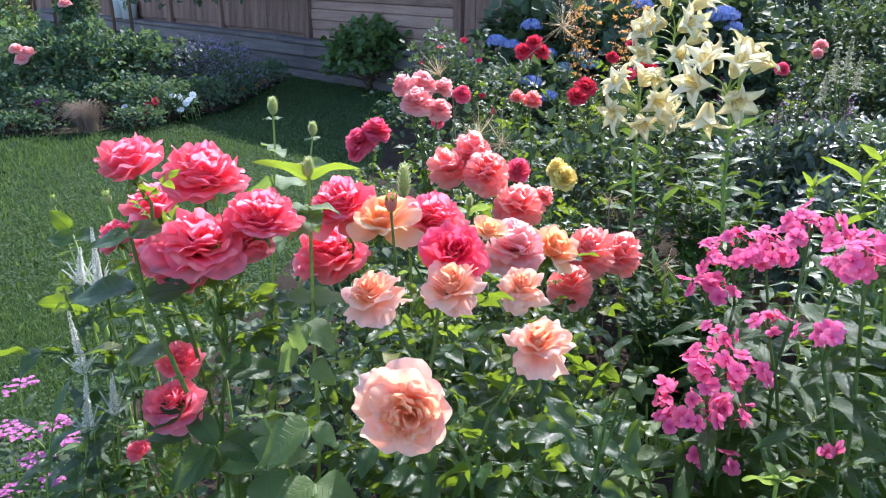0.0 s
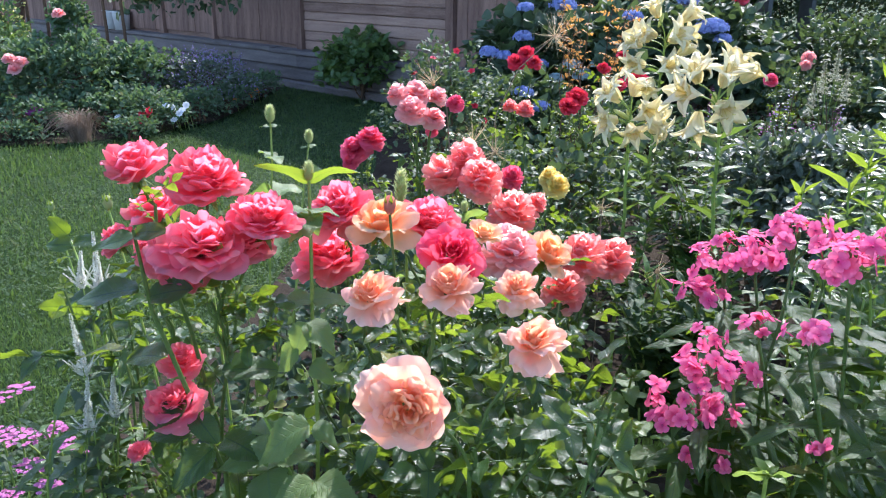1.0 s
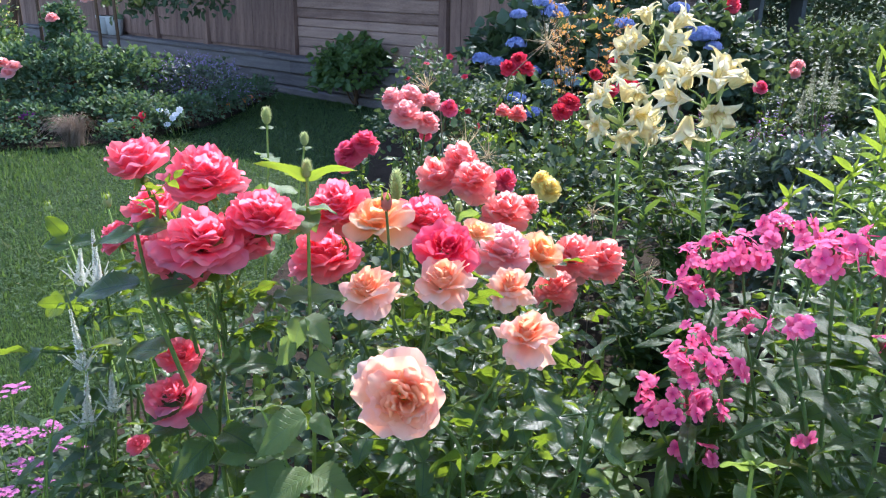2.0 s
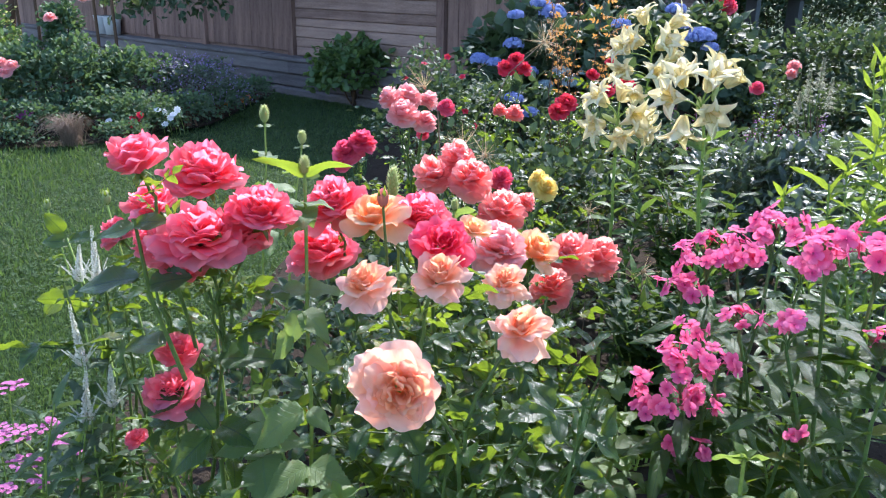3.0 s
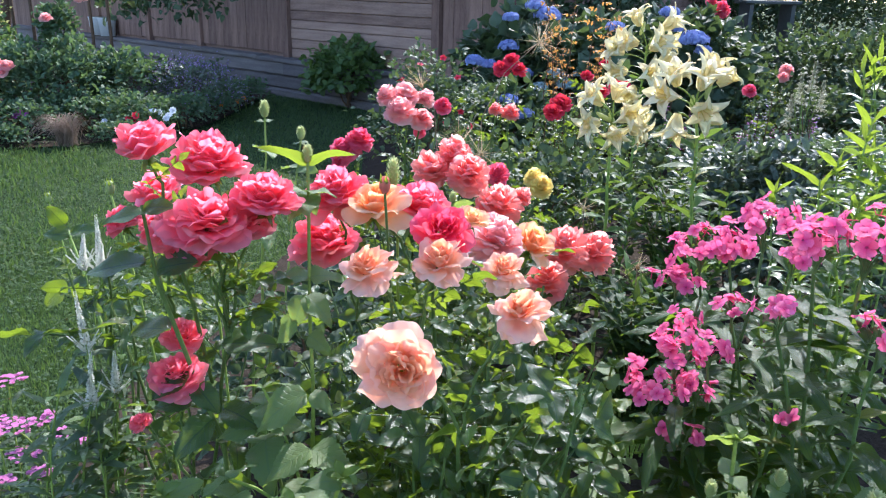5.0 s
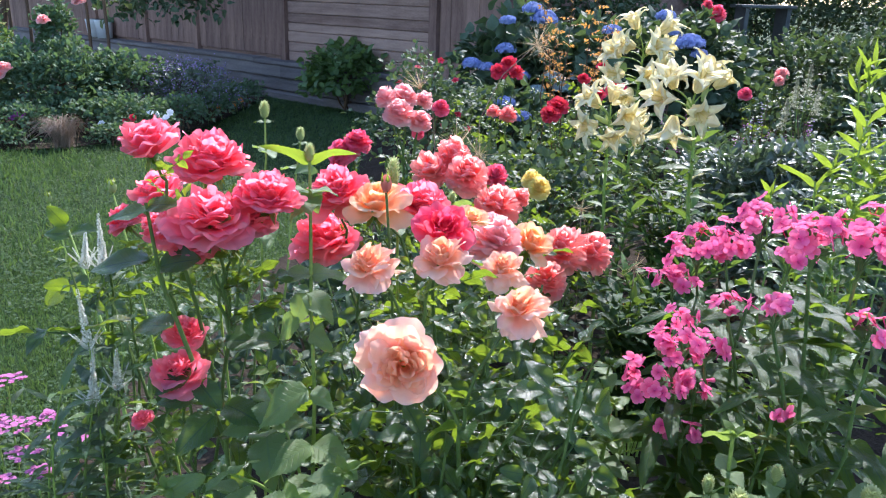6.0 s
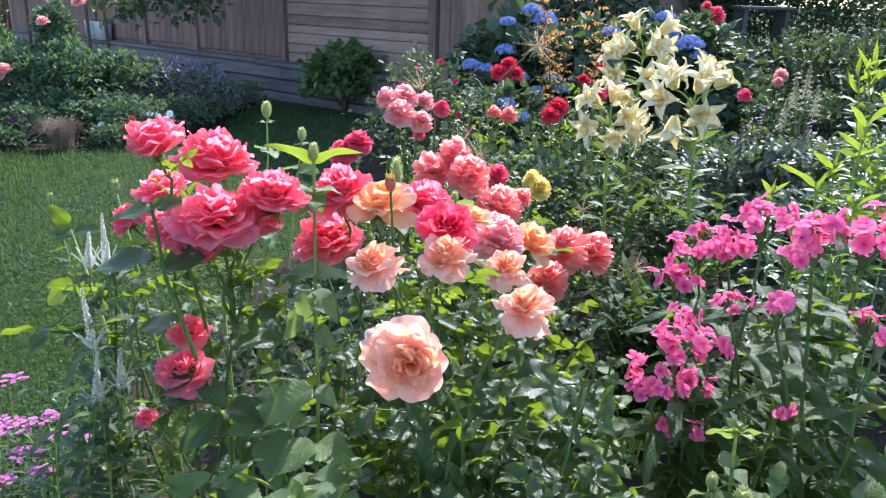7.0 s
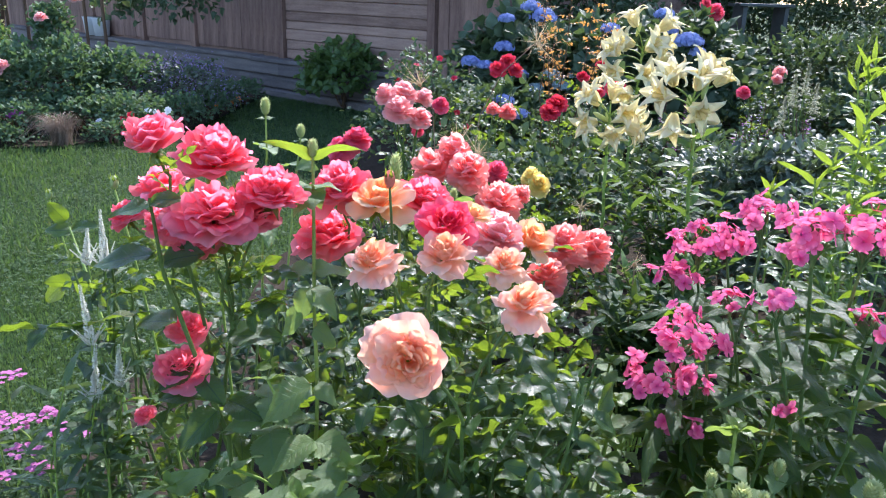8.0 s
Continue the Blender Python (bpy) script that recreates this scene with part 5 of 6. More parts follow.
T = thing("rose_shoot", (-0.42, 1.02, 0), "strong rose cane leaning outwards with large dark leaves", "rose shoot")
s = Soup()
line = np.array([(-0.28, 1.0, 0.0), (-0.285, 1.0, 0.35), (-0.29, 0.995, 0.62), (-0.325, 0.985, 0.75), (-0.352, 0.965, 0.88), (-0.358, 0.955, 0.985)])
tube(s, line, [0.0044, 0.0040, 0.0036, 0.0033, 0.0028, 0.0020], 7)
cane = part("cane", s, DARK_STEM, T)
lone_leaves(cane, BIG_LEAFLET, [
    ((-0.357, 0.957, 0.975), (-0.9, -0.25, -0.10), (-0.1, -0.35, 1.0), 0.055), ((-0.357, 0.957, 0.98), (0.75, -0.3, 0.25), (-0.2, -0.6, 0.8), 0.045),
    ((-0.36, 0.955, 0.91), (-1.0, -0.15, -0.05), (0.0, -0.25, 1.0), 0.082), ((-0.348, 0.955, 0.90), (0.85, -0.2, 0.35), (-0.4, -0.5, 0.8), 0.060),
    ((-0.35, 0.99, 0.80), (-0.85, 0.25, 0.02), (0.1, -0.3, 1.0), 0.070), ((-0.415, 1.01, 0.80), (-0.95, 0.15, -0.10), (0.1, 0.15, 1.0), 0.072),
    ((-0.325, 0.975, 0.745), (-0.75, -0.45, -0.35), (-0.4, -0.7, 0.6), 0.060), ((-0.318, 0.975, 0.725), (0.55, -0.5, -0.25), (0.3, -0.7, 0.7), 0.055), ((-0.31, 0.98, 0.70), (-0.85, -0.35, 0.10), (0.0, -0.2, 1.0), 0.070),
    ((-0.30, 0.99, 0.665), (-0.65, -0.55, -0.45), (-0.25, -0.7, 0.8), 0.078), ((-0.285, 0.99, 0.68), (0.7, -0.5, 0.05), (0.1, -0.5, 1.0), 0.075),
    ((-0.29, 1.02, 0.765), (0.95, 0.15, 0.05), (0.0, -0.35, 1.0), 0.080)])

T = thing("rose_shoot", (-0.62, 1.45, 0), "slender rose shoot with dull green leaves over the lawn's edge", "rose shoot")
s = Soup()
line = np.array([(-0.60, 1.40, 0.0), (-0.61, 1.45, 0.30), (-0.66, 1.52, 0.50), (-0.74, 1.62, 0.64), (-0.79, 1.68, 0.72)])
tube(s, line, [0.005, 0.0045, 0.004, 0.003, 0.002], 6)
cane = part("cane", s, STEM, T)
lone_leaves(cane, BIG_LEAFLET, [
    ((-0.80, 1.66, 0.60), (-0.75, 0.0, -0.60), (-0.5, -0.9, 0.3), 0.085), ((-0.72, 1.60, 0.63), (-0.9, -0.2, -0.1), (0.1, -0.3, 1.0), 0.075), ((-0.78, 1.68, 0.71), (-0.85, -0.2, 0.15), (0.0, -0.6, 0.8), 0.065),
    ((-0.80, 1.69, 0.73), (-0.3, -0.4, 0.7), (0.1, -0.8, 0.5), 0.060), ((-0.78, 1.67, 0.72), (0.8, -0.2, 0.25), (0.0, -0.5, 0.9), 0.065), ((-0.70, 1.57, 0.58), (0.8, -0.3, 0.2), (0.1, -0.5, 0.9), 0.080),
    ((-0.66, 1.52, 0.52), (-0.8, -0.4, 0.0), (0.0, -0.4, 1.0), 0.080), ((-0.64, 1.50, 0.48), (0.7, -0.6, 0.1), (0.0, -0.4, 1.0), 0.085)])

T = front_hyssop
stem = T.children[0]
lone_leaves(stem, HYSSOP_LEAVES, [
    ((-0.169, 1.062, 0.978), (-0.80, -0.35, 0.30), (0.1, 0.1, 1.0), 0.040), ((-0.165, 1.062, 0.978), (0.80, -0.30, 0.25), (-0.1, 0.1, 1.0), 0.042),
    ((-0.168, 1.060, 0.974), (-0.55, -0.55, -0.45), (-0.4, -0.7, 0.5), 0.050), ((-0.166, 1.060, 0.974), (0.35, -0.7, -0.35), (0.2, -0.7, 0.6), 0.034),
    ((-0.160, 0.935, 0.735), (-0.85, -0.30, -0.30), (-0.15, -0.30, 1.0), 0.090), ((-0.155, 0.935, 0.735), (0.85, -0.25, -0.45), (0.3, -0.4, 0.9), 0.045),
    ((-0.170, 0.945, 0.835), (-0.75, 0.10, -0.55), (-0.5, -0.7, 0.6), 0.055), ((-0.156, 0.945, 0.815), (0.75, -0.1, -0.45), (0.4, -0.6, 0.7), 0.042),
    ((-0.162, 0.96, 0.865), (-0.35, -0.5, -0.65), (-0.4, -0.75, 0.5), 0.050), ((-0.160, 0.96, 0.865), (0.6, -0.35, -0.35), (0.3, -0.5, 0.8), 0.055),
    ((-0.158, 0.935, 0.650), (-0.75, -0.45, -0.15), (-0.1, -0.2, 1.0), 0.080), ((-0.156, 0.935, 0.650), (0.80, -0.40, -0.10), (0.1, -0.2, 1.0), 0.080),
    ((-0.156, 0.935, 0.60), (-0.5, -0.75, -0.05), (-0.1, -0.2, 1.0), 0.080), ((-0.154, 0.935, 0.60), (0.5, -0.75, -0.05), (0.1, -0.2, 1.0), 0.075)])
for x, y, z, turn in ((-0.225, 0.97, 0.725, 0.2), (-0.25, 0.86, 0.655, 0.9)):
    s = Soup()
    tube(s, bend((-0.155, 0.95, 0.45), (x, y, z), 0.03, 6), np.linspace(0.003, 0.002, 6), 6)
    shoot = part("side_shoot", s, STEM, T)
    rows = []
    for k in range(4):
        for sg in (0, math.pi):
            a = turn + k * 1.571 + sg
            rows.append(((x, y, z - 0.028 * k), (math.cos(a), math.sin(a), 0.35 - 0.18 * k), (-0.2, 0.35 if k < 2 else -0.3, 0.9), 0.045 + 0.014 * k))
    lone_leaves(shoot, HYSSOP_LEAVES, rows)

# pink-headed stonecrop-like pinks beside the lawn
r = np.random.default_rng(80)
T = thing("sweet_william", (-0.98, 1.75, 0), "low mauve-pink sweet william in flower at the lawn's edge", "sweet william")
for i, (x, y, z, rad) in enumerate(((-0.949, 1.764, 0.19, 0.035), (-1.064, 1.826, 0.26, 0.045), (-1.02, 1.76, 0.17, 0.045), (-0.90, 1.72, 0.17, 0.026), (-0.98, 1.70, 0.13, 0.04), (-1.05, 1.72, 0.20, 0.05), (-0.93, 1.66, 0.10, 0.03), (-1.10, 1.8, 0.15, 0.04), (-0.88, 1.8, 0.10, 0.03), (-1.0, 1.62, 0.10, 0.03))):
    s = Soup()
    line = bend((x + r.normal(0, 0.03), y + r.normal(0, 0.03), 0), (x, y, z - 0.01), 0.03, 6)
    tube(s, line, 0.0025, 5)
    stem = part("stem", s, STEM, T)
    leaves_on(line, stem, VERONICA_LEAVES, 8, 0.06, r, 0.2, 0.9)
    n = 26
    az, rr_ = r.uniform(0, 6.283, n), rad * np.sqrt(r.random(n))
    p = np.stack([x + rr_ * np.cos(az), y + rr_ * np.sin(az), z + 0.012 - 6 * rr_**2 + r.normal(0, 0.003, n)], 1)
    tip = r.normal(0, 0.35, (n, 3))
    f = Soup()
    f.many(leaf_tpl(0.9, 0.1, 0.1, ny=4, nx=3, a=0.6, b=0.3), np.concatenate([frames(p, np.stack([np.cos(az + k), np.sin(az + k), 0.2 + 0 * az], 1), np.tile([0, 0, 1.0], (n, 1)) + tip, np.full(n, 0.0085)) for k in (0, 1.257, 2.513, 3.77, 5.03)]), 0.7)
    part("flower_head", f, MAUVE, stem)


# single rosebuds on bare stems
for k, (x, y, z, bx, by, mat, lab) in enumerate(((-0.059, 1.0, 1.005, -0.03, 1.02, SALMON, "brownish-pink rosebud on a bare stem"), (-0.882, 1.8, 0.762, -0.80, 1.78, BUD_GREEN, "green rosebud on a slender stem"), (-0.534, 1.3, 0.918, -0.40, 1.18, BUD_GREEN, "green rosebud on a slender stem"), (-0.33, 1.12, 0.985, -0.30, 1.12, BUD_GREEN, "green rosebud on a slender stem"))):
    T = thing("rosebud", (bx, by, 0.0), lab, "rosebud")
    s = Soup()
    line = bend((bx, by, 0), (x, y, z - 0.012), 0.15, 9)
    tube(s, line, np.linspace(0.003, 0.0018, 9), 5)
    stem = part("stem", s, DARK_STEM if k == 0 else STEM, T)
    leaves_on(line, stem, ROSE_SPRAY, 3, 0.085, np.random.default_rng(k), 0.55, 0.85)
    s = Soup()
    ellipsoid(s, (x, y, z), (0.0076, 0.0076, 0.0125), 9, 0.6)
    part("bud", s, mat, stem)
    s = Soup()
    az = np.arange(5) * 1.2566
    s.many(leaf_tpl(0.3, 0.4, -0.35, ny=4, nx=3), frames(np.tile([x, y, z - 0.012], (5, 1)) + np.stack([np.cos(az), np.sin(az), 0 * az], 1) * 0.004, np.stack([np.cos(az) * 0.45, np.sin(az) * 0.45, 1 + 0 * az], 1), np.stack([-np.cos(az), -np.sin(az), 0.2 + 0 * az], 1), np.full(5, 0.024)))
    part("calyx", s, YOUNG_LEAF, stem)

# ---- shrubs and the plants behind ----
def lumps(c, rad, n, rng, fill=0.45):
    """Leaf places on an uneven crown: points, outward ways."""
    d = unit(rng.normal(0, 1, (n, 3)))
    d[:, 2] = np.where(d[:, 2] < -0.35, -d[:, 2], d[:, 2])
    bump = np.array([1 + 0.42 * noise.noise(Vector(q) * 2.1 + Vector(c)) + 0.30 * noise.noise(Vector(q) * 5.0 + Vector(c)) for q in d])
    k = 1 - fill * rng.random(n) ** 1.8
    return np.asarray(c) + d * np.asarray(rad) * (bump * k)[:, None], d


def shrub(name, base, centre, rad, n, tpls, material, size, label, category, seed, group="", stems=6, upright=0.5, stem_mat=None, fill=0.5):
    r = np.random.default_rng(seed)
    T = thing(name, base, label, category, group)
    for i in range(stems):
        e, _ = lumps(centre, np.asarray(rad) * 0.75, 1, r)
        s = Soup()
        tube(s, bend((base[0] + r.normal(0, rad[0] * 0.12), base[1] + r.normal(0, rad[1] * 0.12), 0), e[0], 0.1, 7, 0.01, r), np.linspace(0.010, 0.003, 7), 5)
        part("branch", s, stem_mat or BROWN_STEM, T)
    p, d = lumps(centre, rad, n, r, fill)
    keep = p[:, 2] > 0.02
    p, d = p[keep], d[keep]
    n = len(p)
    s = Soup()
    way = unit(d + r.normal(0, 0.7, (n, 3)) + [0, 0, upright * 0.5])
    nn = unit(d * 0.5 + [0, 0, 0.8] + r.normal(0, 0.35, (n, 3)))
    which = r.integers(len(tpls), size=n)
    for k, t in enumerate(tpls):
        q = which == k
        s.many(t, frames(p[q], way[q], nn[q], size * r.uniform(0.6, 1.25, q.sum())))
    part("foliage", s, material, T, kind="stuff")
    return T


def dots(parent, name, places, tpl_petals, size, material, rng, ring=0.7, face=(0, -0.6, 0.8), petals=5, width=0.8):
    """Small open flowers, each a part."""
    lt = leaf_tpl(width, 0.1, 0.12, ny=4, nx=3, a=0.6, b=0.3)
    for p in places:
        s = Soup()
        ax = unit(np.array(face) + rng.normal(0, 0.3, 3))
        m3 = turn_to(ax)
        az = np.arange(petals) * 6.2832 / petals + rng.uniform(0, 1)
        dd = np.stack([np.cos(az), np.sin(az), 0.15 + 0 * az], 1) @ m3.T
        s.many(lt, frames(np.tile(p, (petals, 1)), dd, np.tile(ax, (petals, 1)), np.full(petals, size)), ring)
        ellipsoid(s, np.asarray(p) + ax * size * 0.1, (size * 0.2,) * 3, 5, 0.0)
        part(name, s, material, parent)


def hydrangea_head(parent, c, rad, material, rng):
    n = int(110 + 600 * rad)
    d = unit(rng.normal(0, 1, (n, 3)))
    d[:, 2] = np.abs(d[:, 2]) * 1.0 - 0.25
    p = np.asarray(c) + d * rad * np.array([1, 1, 0.72]) * rng.uniform(0.72, 1.10, (n, 1))
    s = Soup()
    ellipsoid(s, c, (rad * 0.6, rad * 0.6, rad * 0.42), 8, 0.1)
    lt = leaf_tpl(1.0, 0.1, 0.1, ny=3, nx=3, a=0.6, b=0.35)
    for k in range(4):
        x = unit(np.cross(d, [0.3, 0.2, 0.9]))
        y = np.cross(d, x)
        a = k * 1.571 + p[:, 0] * 400
        way = np.cos(a)[:, None] * x + np.sin(a)[:, None] * y + d * 0.2
        s.many(lt, frames(p, way, d, (0.17 * rad + 0.004) * rng.uniform(0.7, 1.3, n)), rng.uniform(0.3, 1.0, n))
    part("flower_head", s, material, parent)


r = np.random.default_rng(90)
H = shrub("hydrangea", (1.0, 5.9, 0), (1.0, 5.9, 0.50), (0.75, 0.6, 0.55), 2600, BROAD[:2], SHRUB_LEAF, 0.13, "large hydrangea shrub with blue mophead flowers", "hydrangea", 91, "hydrangeas", 10)
for x, y, z, q in ((0.58, 5.5, 0.88, 0.07), (0.352, 5.5, 0.776, 0.07), (0.45, 5.45, 0.758, 0.06), (0.59, 5.5, 1.067, 0.06), (0.838, 5.5, 1.09, 0.09), (0.76, 5.55, 1.15, 0.07), (1.305, 5.5, 1.018, 0.07), (0.687, 5.4, 0.71, 0.06)):
    hydrangea_head(H, (x, y, z), q, BLUE, r)
for x, y, z, q in ((0.90, 5.4, 0.71, 0.07), (0.987, 5.4, 0.64, 0.08), (0.80, 5.4, 0.62, 0.06), (1.08, 5.4, 0.72, 0.06)):
    hydrangea_head(H, (x, y, z), q, PALE_BLUE, r)
H = shrub("hydrangea", (2.0, 6.2, 0), (2.0, 6.2, 0.50), (0.6, 0.5, 0.55), 1900, BROAD[:2], SHRUB_LEAF, 0.13, "hydrangea shrub with a few deep blue flowers", "hydrangea", 92, "hydrangeas", 8)
for x, y, z, q in ((1.856, 5.5, 0.954, 0.10), (1.78, 5.5, 0.94, 0.07), (1.924, 5.48, 0.88, 0.06), (1.73, 5.55, 1.02, 0.06), (1.668, 5.5, 1.124, 0.07)):
    hydrangea_head(H, (x, y, z), q, BLUE, r)
hyd = shrub("hydrangea", (0.52, 4.85, 0), (0.52, 4.9, 0.35), (0.35, 0.3, 0.32), 700, BROAD[:2], SHRUB_LEAF, 0.10, "small hydrangea with pale blue heads", "hydrangea", 93, "hydrangeas", 5)
for x, y, z, q in ((0.50, 4.65, 0.63, 0.06), (0.60, 4.65, 0.55, 0.06), (0.42, 4.7, 0.55, 0.05)):
    hydrangea_head(hyd, (x, y, z), q, BLUE, r)

# rose shrub gone over, with small red hips and flowers, beside the house
B = shrub("shrub_rose", (0.02, 4.4, 0), (0.03, 4.4, 0.48), (0.34, 0.3, 0.42), 2600, OVAL[:2], SHRUB_LEAF, 0.034, "twiggy shrub rose with small reddish buds", "rose bush", 94, "", 14, fill=0.8)
dots(B, "small_flower", [(-0.02, 4.25, 0.86), (0.1, 4.2, 0.9), (0.18, 4.2, 0.80), (-0.12, 4.25, 0.78), (0.2, 4.2, 0.62), (0.25, 4.15, 0.55), (0.12, 4.1, 0.58)], 5, 0.022, CRIMSON, r)
# bronze-leaved young rose shoots
T = thing("bronze_rose", (0.74, 4.15, 0), "tall rose shoots with young bronze-orange leaves", "rose bush")
BRONZE = leaf_mat("bronze_leaf", (0.22, 0.09, 0.03), (0.36, 0.20, 0.06), (0.7, 0.35, 0.08), rough=0.4, trans=0.4, veins=0.3)
bm = [compound(70 + i).mesh("bronze_leaf_mesh", BRONZE) for i in range(3)]
for i in range(9):
    s = Soup()
    line = bend((0.74 + r.normal(0, 0.04), 4.15 + r.normal(0, 0.04), 0), (0.79 + r.normal(0, 0.10), 4.1 + r.normal(0, 0.08), r.uniform(1.0, 1.3)), 0.1, 8, 0.01, r)
    tube(s, line, np.linspace(0.0045, 0.0012, 8), 5)
    cane = part("cane", s, BROWN_STEM, T)
    leaves_on(line, cane, bm, 15, 0.055, r, 0.60, 1.0, flat=0.9)
    leaves_on(line, cane, ROSE_SPRAY, 5, 0.09, r, 0.3, 0.65)

# silver-leaved low shrub
SILVER_OVAL = [leaf_tpl(0.40, 0.3, 0.35, 0.0, 7, 5, 0.6, 0.7, 0.03, 60 + i) for i in range(3)]
for k, (x, y, z, q, n) in enumerate(((1.26, 2.85, 0.44, 0.30, 1200), (1.55, 2.75, 0.48, 0.34, 1300), (1.30, 2.45, 0.38, 0.26, 900), (1.9, 3.0, 0.48, 0.35, 1000))):
    shrub("silver_shrub", (x, y, 0), (x, y, z), (q, q * 0.9, 0.26), int(n * 1.6), SILVER_OVAL, SILVER_LEAF, 0.056, "low shrub with rounded grey-green leaves", "shrub", 100 + k, "silver-leaved shrubs", 6)

# green filling between the roses and hydrangeas
for k, (x, y, z, a, b, h, n, size) in enumerate(((0.55, 3.2, 0.34, 0.4, 0.3, 0.30, 1100, 0.055), (1.2, 3.5, 0.36, 0.4, 0.35, 0.32, 1100, 0.055), (1.7, 4.2, 0.24, 0.45, 0.4, 0.22, 1000, 0.05), (1.0, 4.5, 0.32, 0.45, 0.35, 0.30, 1000, 0.05),
                                         (0.2, 3.5, 0.32, 0.35, 0.3, 0.28, 900, 0.05), (-0.33, 1.75, 0.26, 0.22, 0.25, 0.26, 700, 0.05), (-0.05, 2.2, 0.26, 0.25, 0.22, 0.26, 700, 0.05), (-0.28, 2.25, 0.22, 0.2, 0.25, 0.22, 600, 0.045), (2.2, 4.6, 0.26, 0.5, 0.4, 0.24, 1100, 0.05), (2.6, 5.6, 0.34, 0.5, 0.45, 0.32, 1200, 0.055), (1.9, 3.4, 0.24, 0.45, 0.35, 0.22, 1000, 0.05))):
    shrub("border_perennial", (x, y, 0), (x, y, z), (a, b, h), int(n * 0.8), LEAFLET[:2] if k % 2 else OVAL[:2], SHRUB_LEAF, size * 0.85, "dense dark green perennial in the border", "perennial", 110 + k, "border perennials", 6)

# airy dark flower stems with violet and pale flowers
T = thing("salvia", (1.75, 4.0, 0), "airy violet flower spikes among grey stems", "salvia")
for i in range(28):
    x, y = 1.75 + r.normal(0, 0.30), 4.0 + r.normal(0, 0.35)
    z = r.uniform(0.46, 0.72)
    s = Soup()
    tube(s, bend((x, y, 0), (x + r.normal(0, 0.04), y, z), 0.05, 6), 0.0025, 4)
    stem = part("stem", s, BROWN_STEM, T)
    n = 30
    q = r.random(n)
    a = r.uniform(0, 6.283, n)
    f = Soup()
    f.many(leaf_tpl(0.6, 0.2, 0.1, ny=3, nx=3), frames(np.stack([x + 0 * q, y + 0 * q, z - 0.16 * q], 1) + r.normal(0, 0.006, (n, 3)), np.stack([np.cos(a), np.sin(a), 0.3 + 0 * a], 1), np.tile([0, 0, 1.0], (n, 1)), np.full(n, 0.014)), 0.5)
    part("flower_spike", f, VIOLET if i % 3 else LILAC, stem)
T = thing("astilbe", (2.5, 5.05, 0), "astilbe with cream feathery plumes", "astilbe")
for x, y, z in ((2.485, 5.0, 0.86), (2.42, 5.02, 0.78), (2.56, 5.0, 0.74), (2.32, 4.9, 0.66)):
    s = Soup()
    tube(s, bend((2.5, 5.05, 0), (x, y, z), 0.1, 6), 0.003, 5)
    stem = part("stem", s, STEM, T)
    n = 1000
    q = r.random(n)
    a = r.uniform(0, 6.283, n)
    w = 0.055 * (1 - q) * np.sqrt(r.random(n)) * (0.6 + 0.4 * np.sin(q * 40))
    f = Soup()
    f.many(leaf_tpl(0.6, 0.2, 0.1, ny=3, nx=3), frames(np.stack([x + w * np.cos(a), y + w * np.sin(a), z - 0.2 + 0.2 * q], 1), np.stack([np.cos(a), np.sin(a), 0.6 + 0 * a], 1), np.tile([0, 0, 1.0], (n, 1)), np.full(n, 0.012)), 0.5)
    part("plume", f, ASTILBE, stem)
rose_bush((2.6, 5.8, 0), [(2.626, 5.700, 0.741, 0.059, 's', 0, 0.5), (2.564, 5.600, 0.705, 0.044, 's', 0, 0.5)], (8, (2.6, 5.75, 0.5), (0.3, 0.2, 0.15)), "far rose bush with soft pink blooms", 12, fine=False)
rose_bush((2.0, 4.9, 0), [(2.003, 4.800, 0.695, 0.048, 'm', 0, 0.5)], (6, (2.0, 4.9, 0.5), (0.25, 0.2, 0.12)), "slender rose bush with a single magenta bloom", 13, fine=False)
rose_bush((2.35, 6.5, 0), [(2.36, 6.4, 1.13, 0.08, 'm', 0, 0.5), (2.27, 6.4, 1.20, 0.05, 'm', 0, 0.5)], (8, (2.3, 6.5, 0.75), (0.3, 0.2, 0.25)), "tall rose bush with bright magenta blooms", 14, fine=False)

# dark shrubs that close the garden
for k, (x, y, z, a, b, h, n) in enumerate(((3.6, 6.6, 0.45, 0.8, 0.6, 0.48, 2000), (4.4, 5.6, 0.8, 0.8, 0.7, 0.8, 2200), (3.2, 5.2, 0.38, 0.5, 0.45, 0.36, 1300), (2.75, 4.0, 0.34, 0.4, 0.4, 0.30, 1100), (3.6, 4.4, 0.7, 0.6, 0.5, 0.7, 1500),
                                       (5.4, 7.0, 1.0, 0.9, 0.8, 1.0, 1800), (2.9, 7.6, 0.45, 0.6, 0.4, 0.45, 1400), (1.6, 7.2, 0.7, 0.7, 0.4, 0.75, 1500), (2.2, 3.0, 0.40, 0.35, 0.35, 0.36, 900), (4.3, 9.6, 0.7, 1.3, 0.7, 1.2, 3600), (6.0, 8.8, 0.7, 1.2, 0.8, 1.2, 3200), (7.6, 7.6, 0.7, 1.2, 0.9, 1.2, 3000), (5.2, 10.4, 0.8, 1.5, 0.6, 1.5, 3600), (3.0, 10.0, 0.7, 1.0, 0.6, 1.3, 3000), (4.6, 7.6, 0.5, 0.6, 0.5, 0.5, 1300))):
    shrub("garden_shrub", (x, y, 0), (x, y, z), (a, b, h), int(n * 1.6), BROAD[:2], SHRUB_LEAF, 0.072, "dense green garden shrub in part shade", "shrub", 130 + k, "garden shrubs", 8)

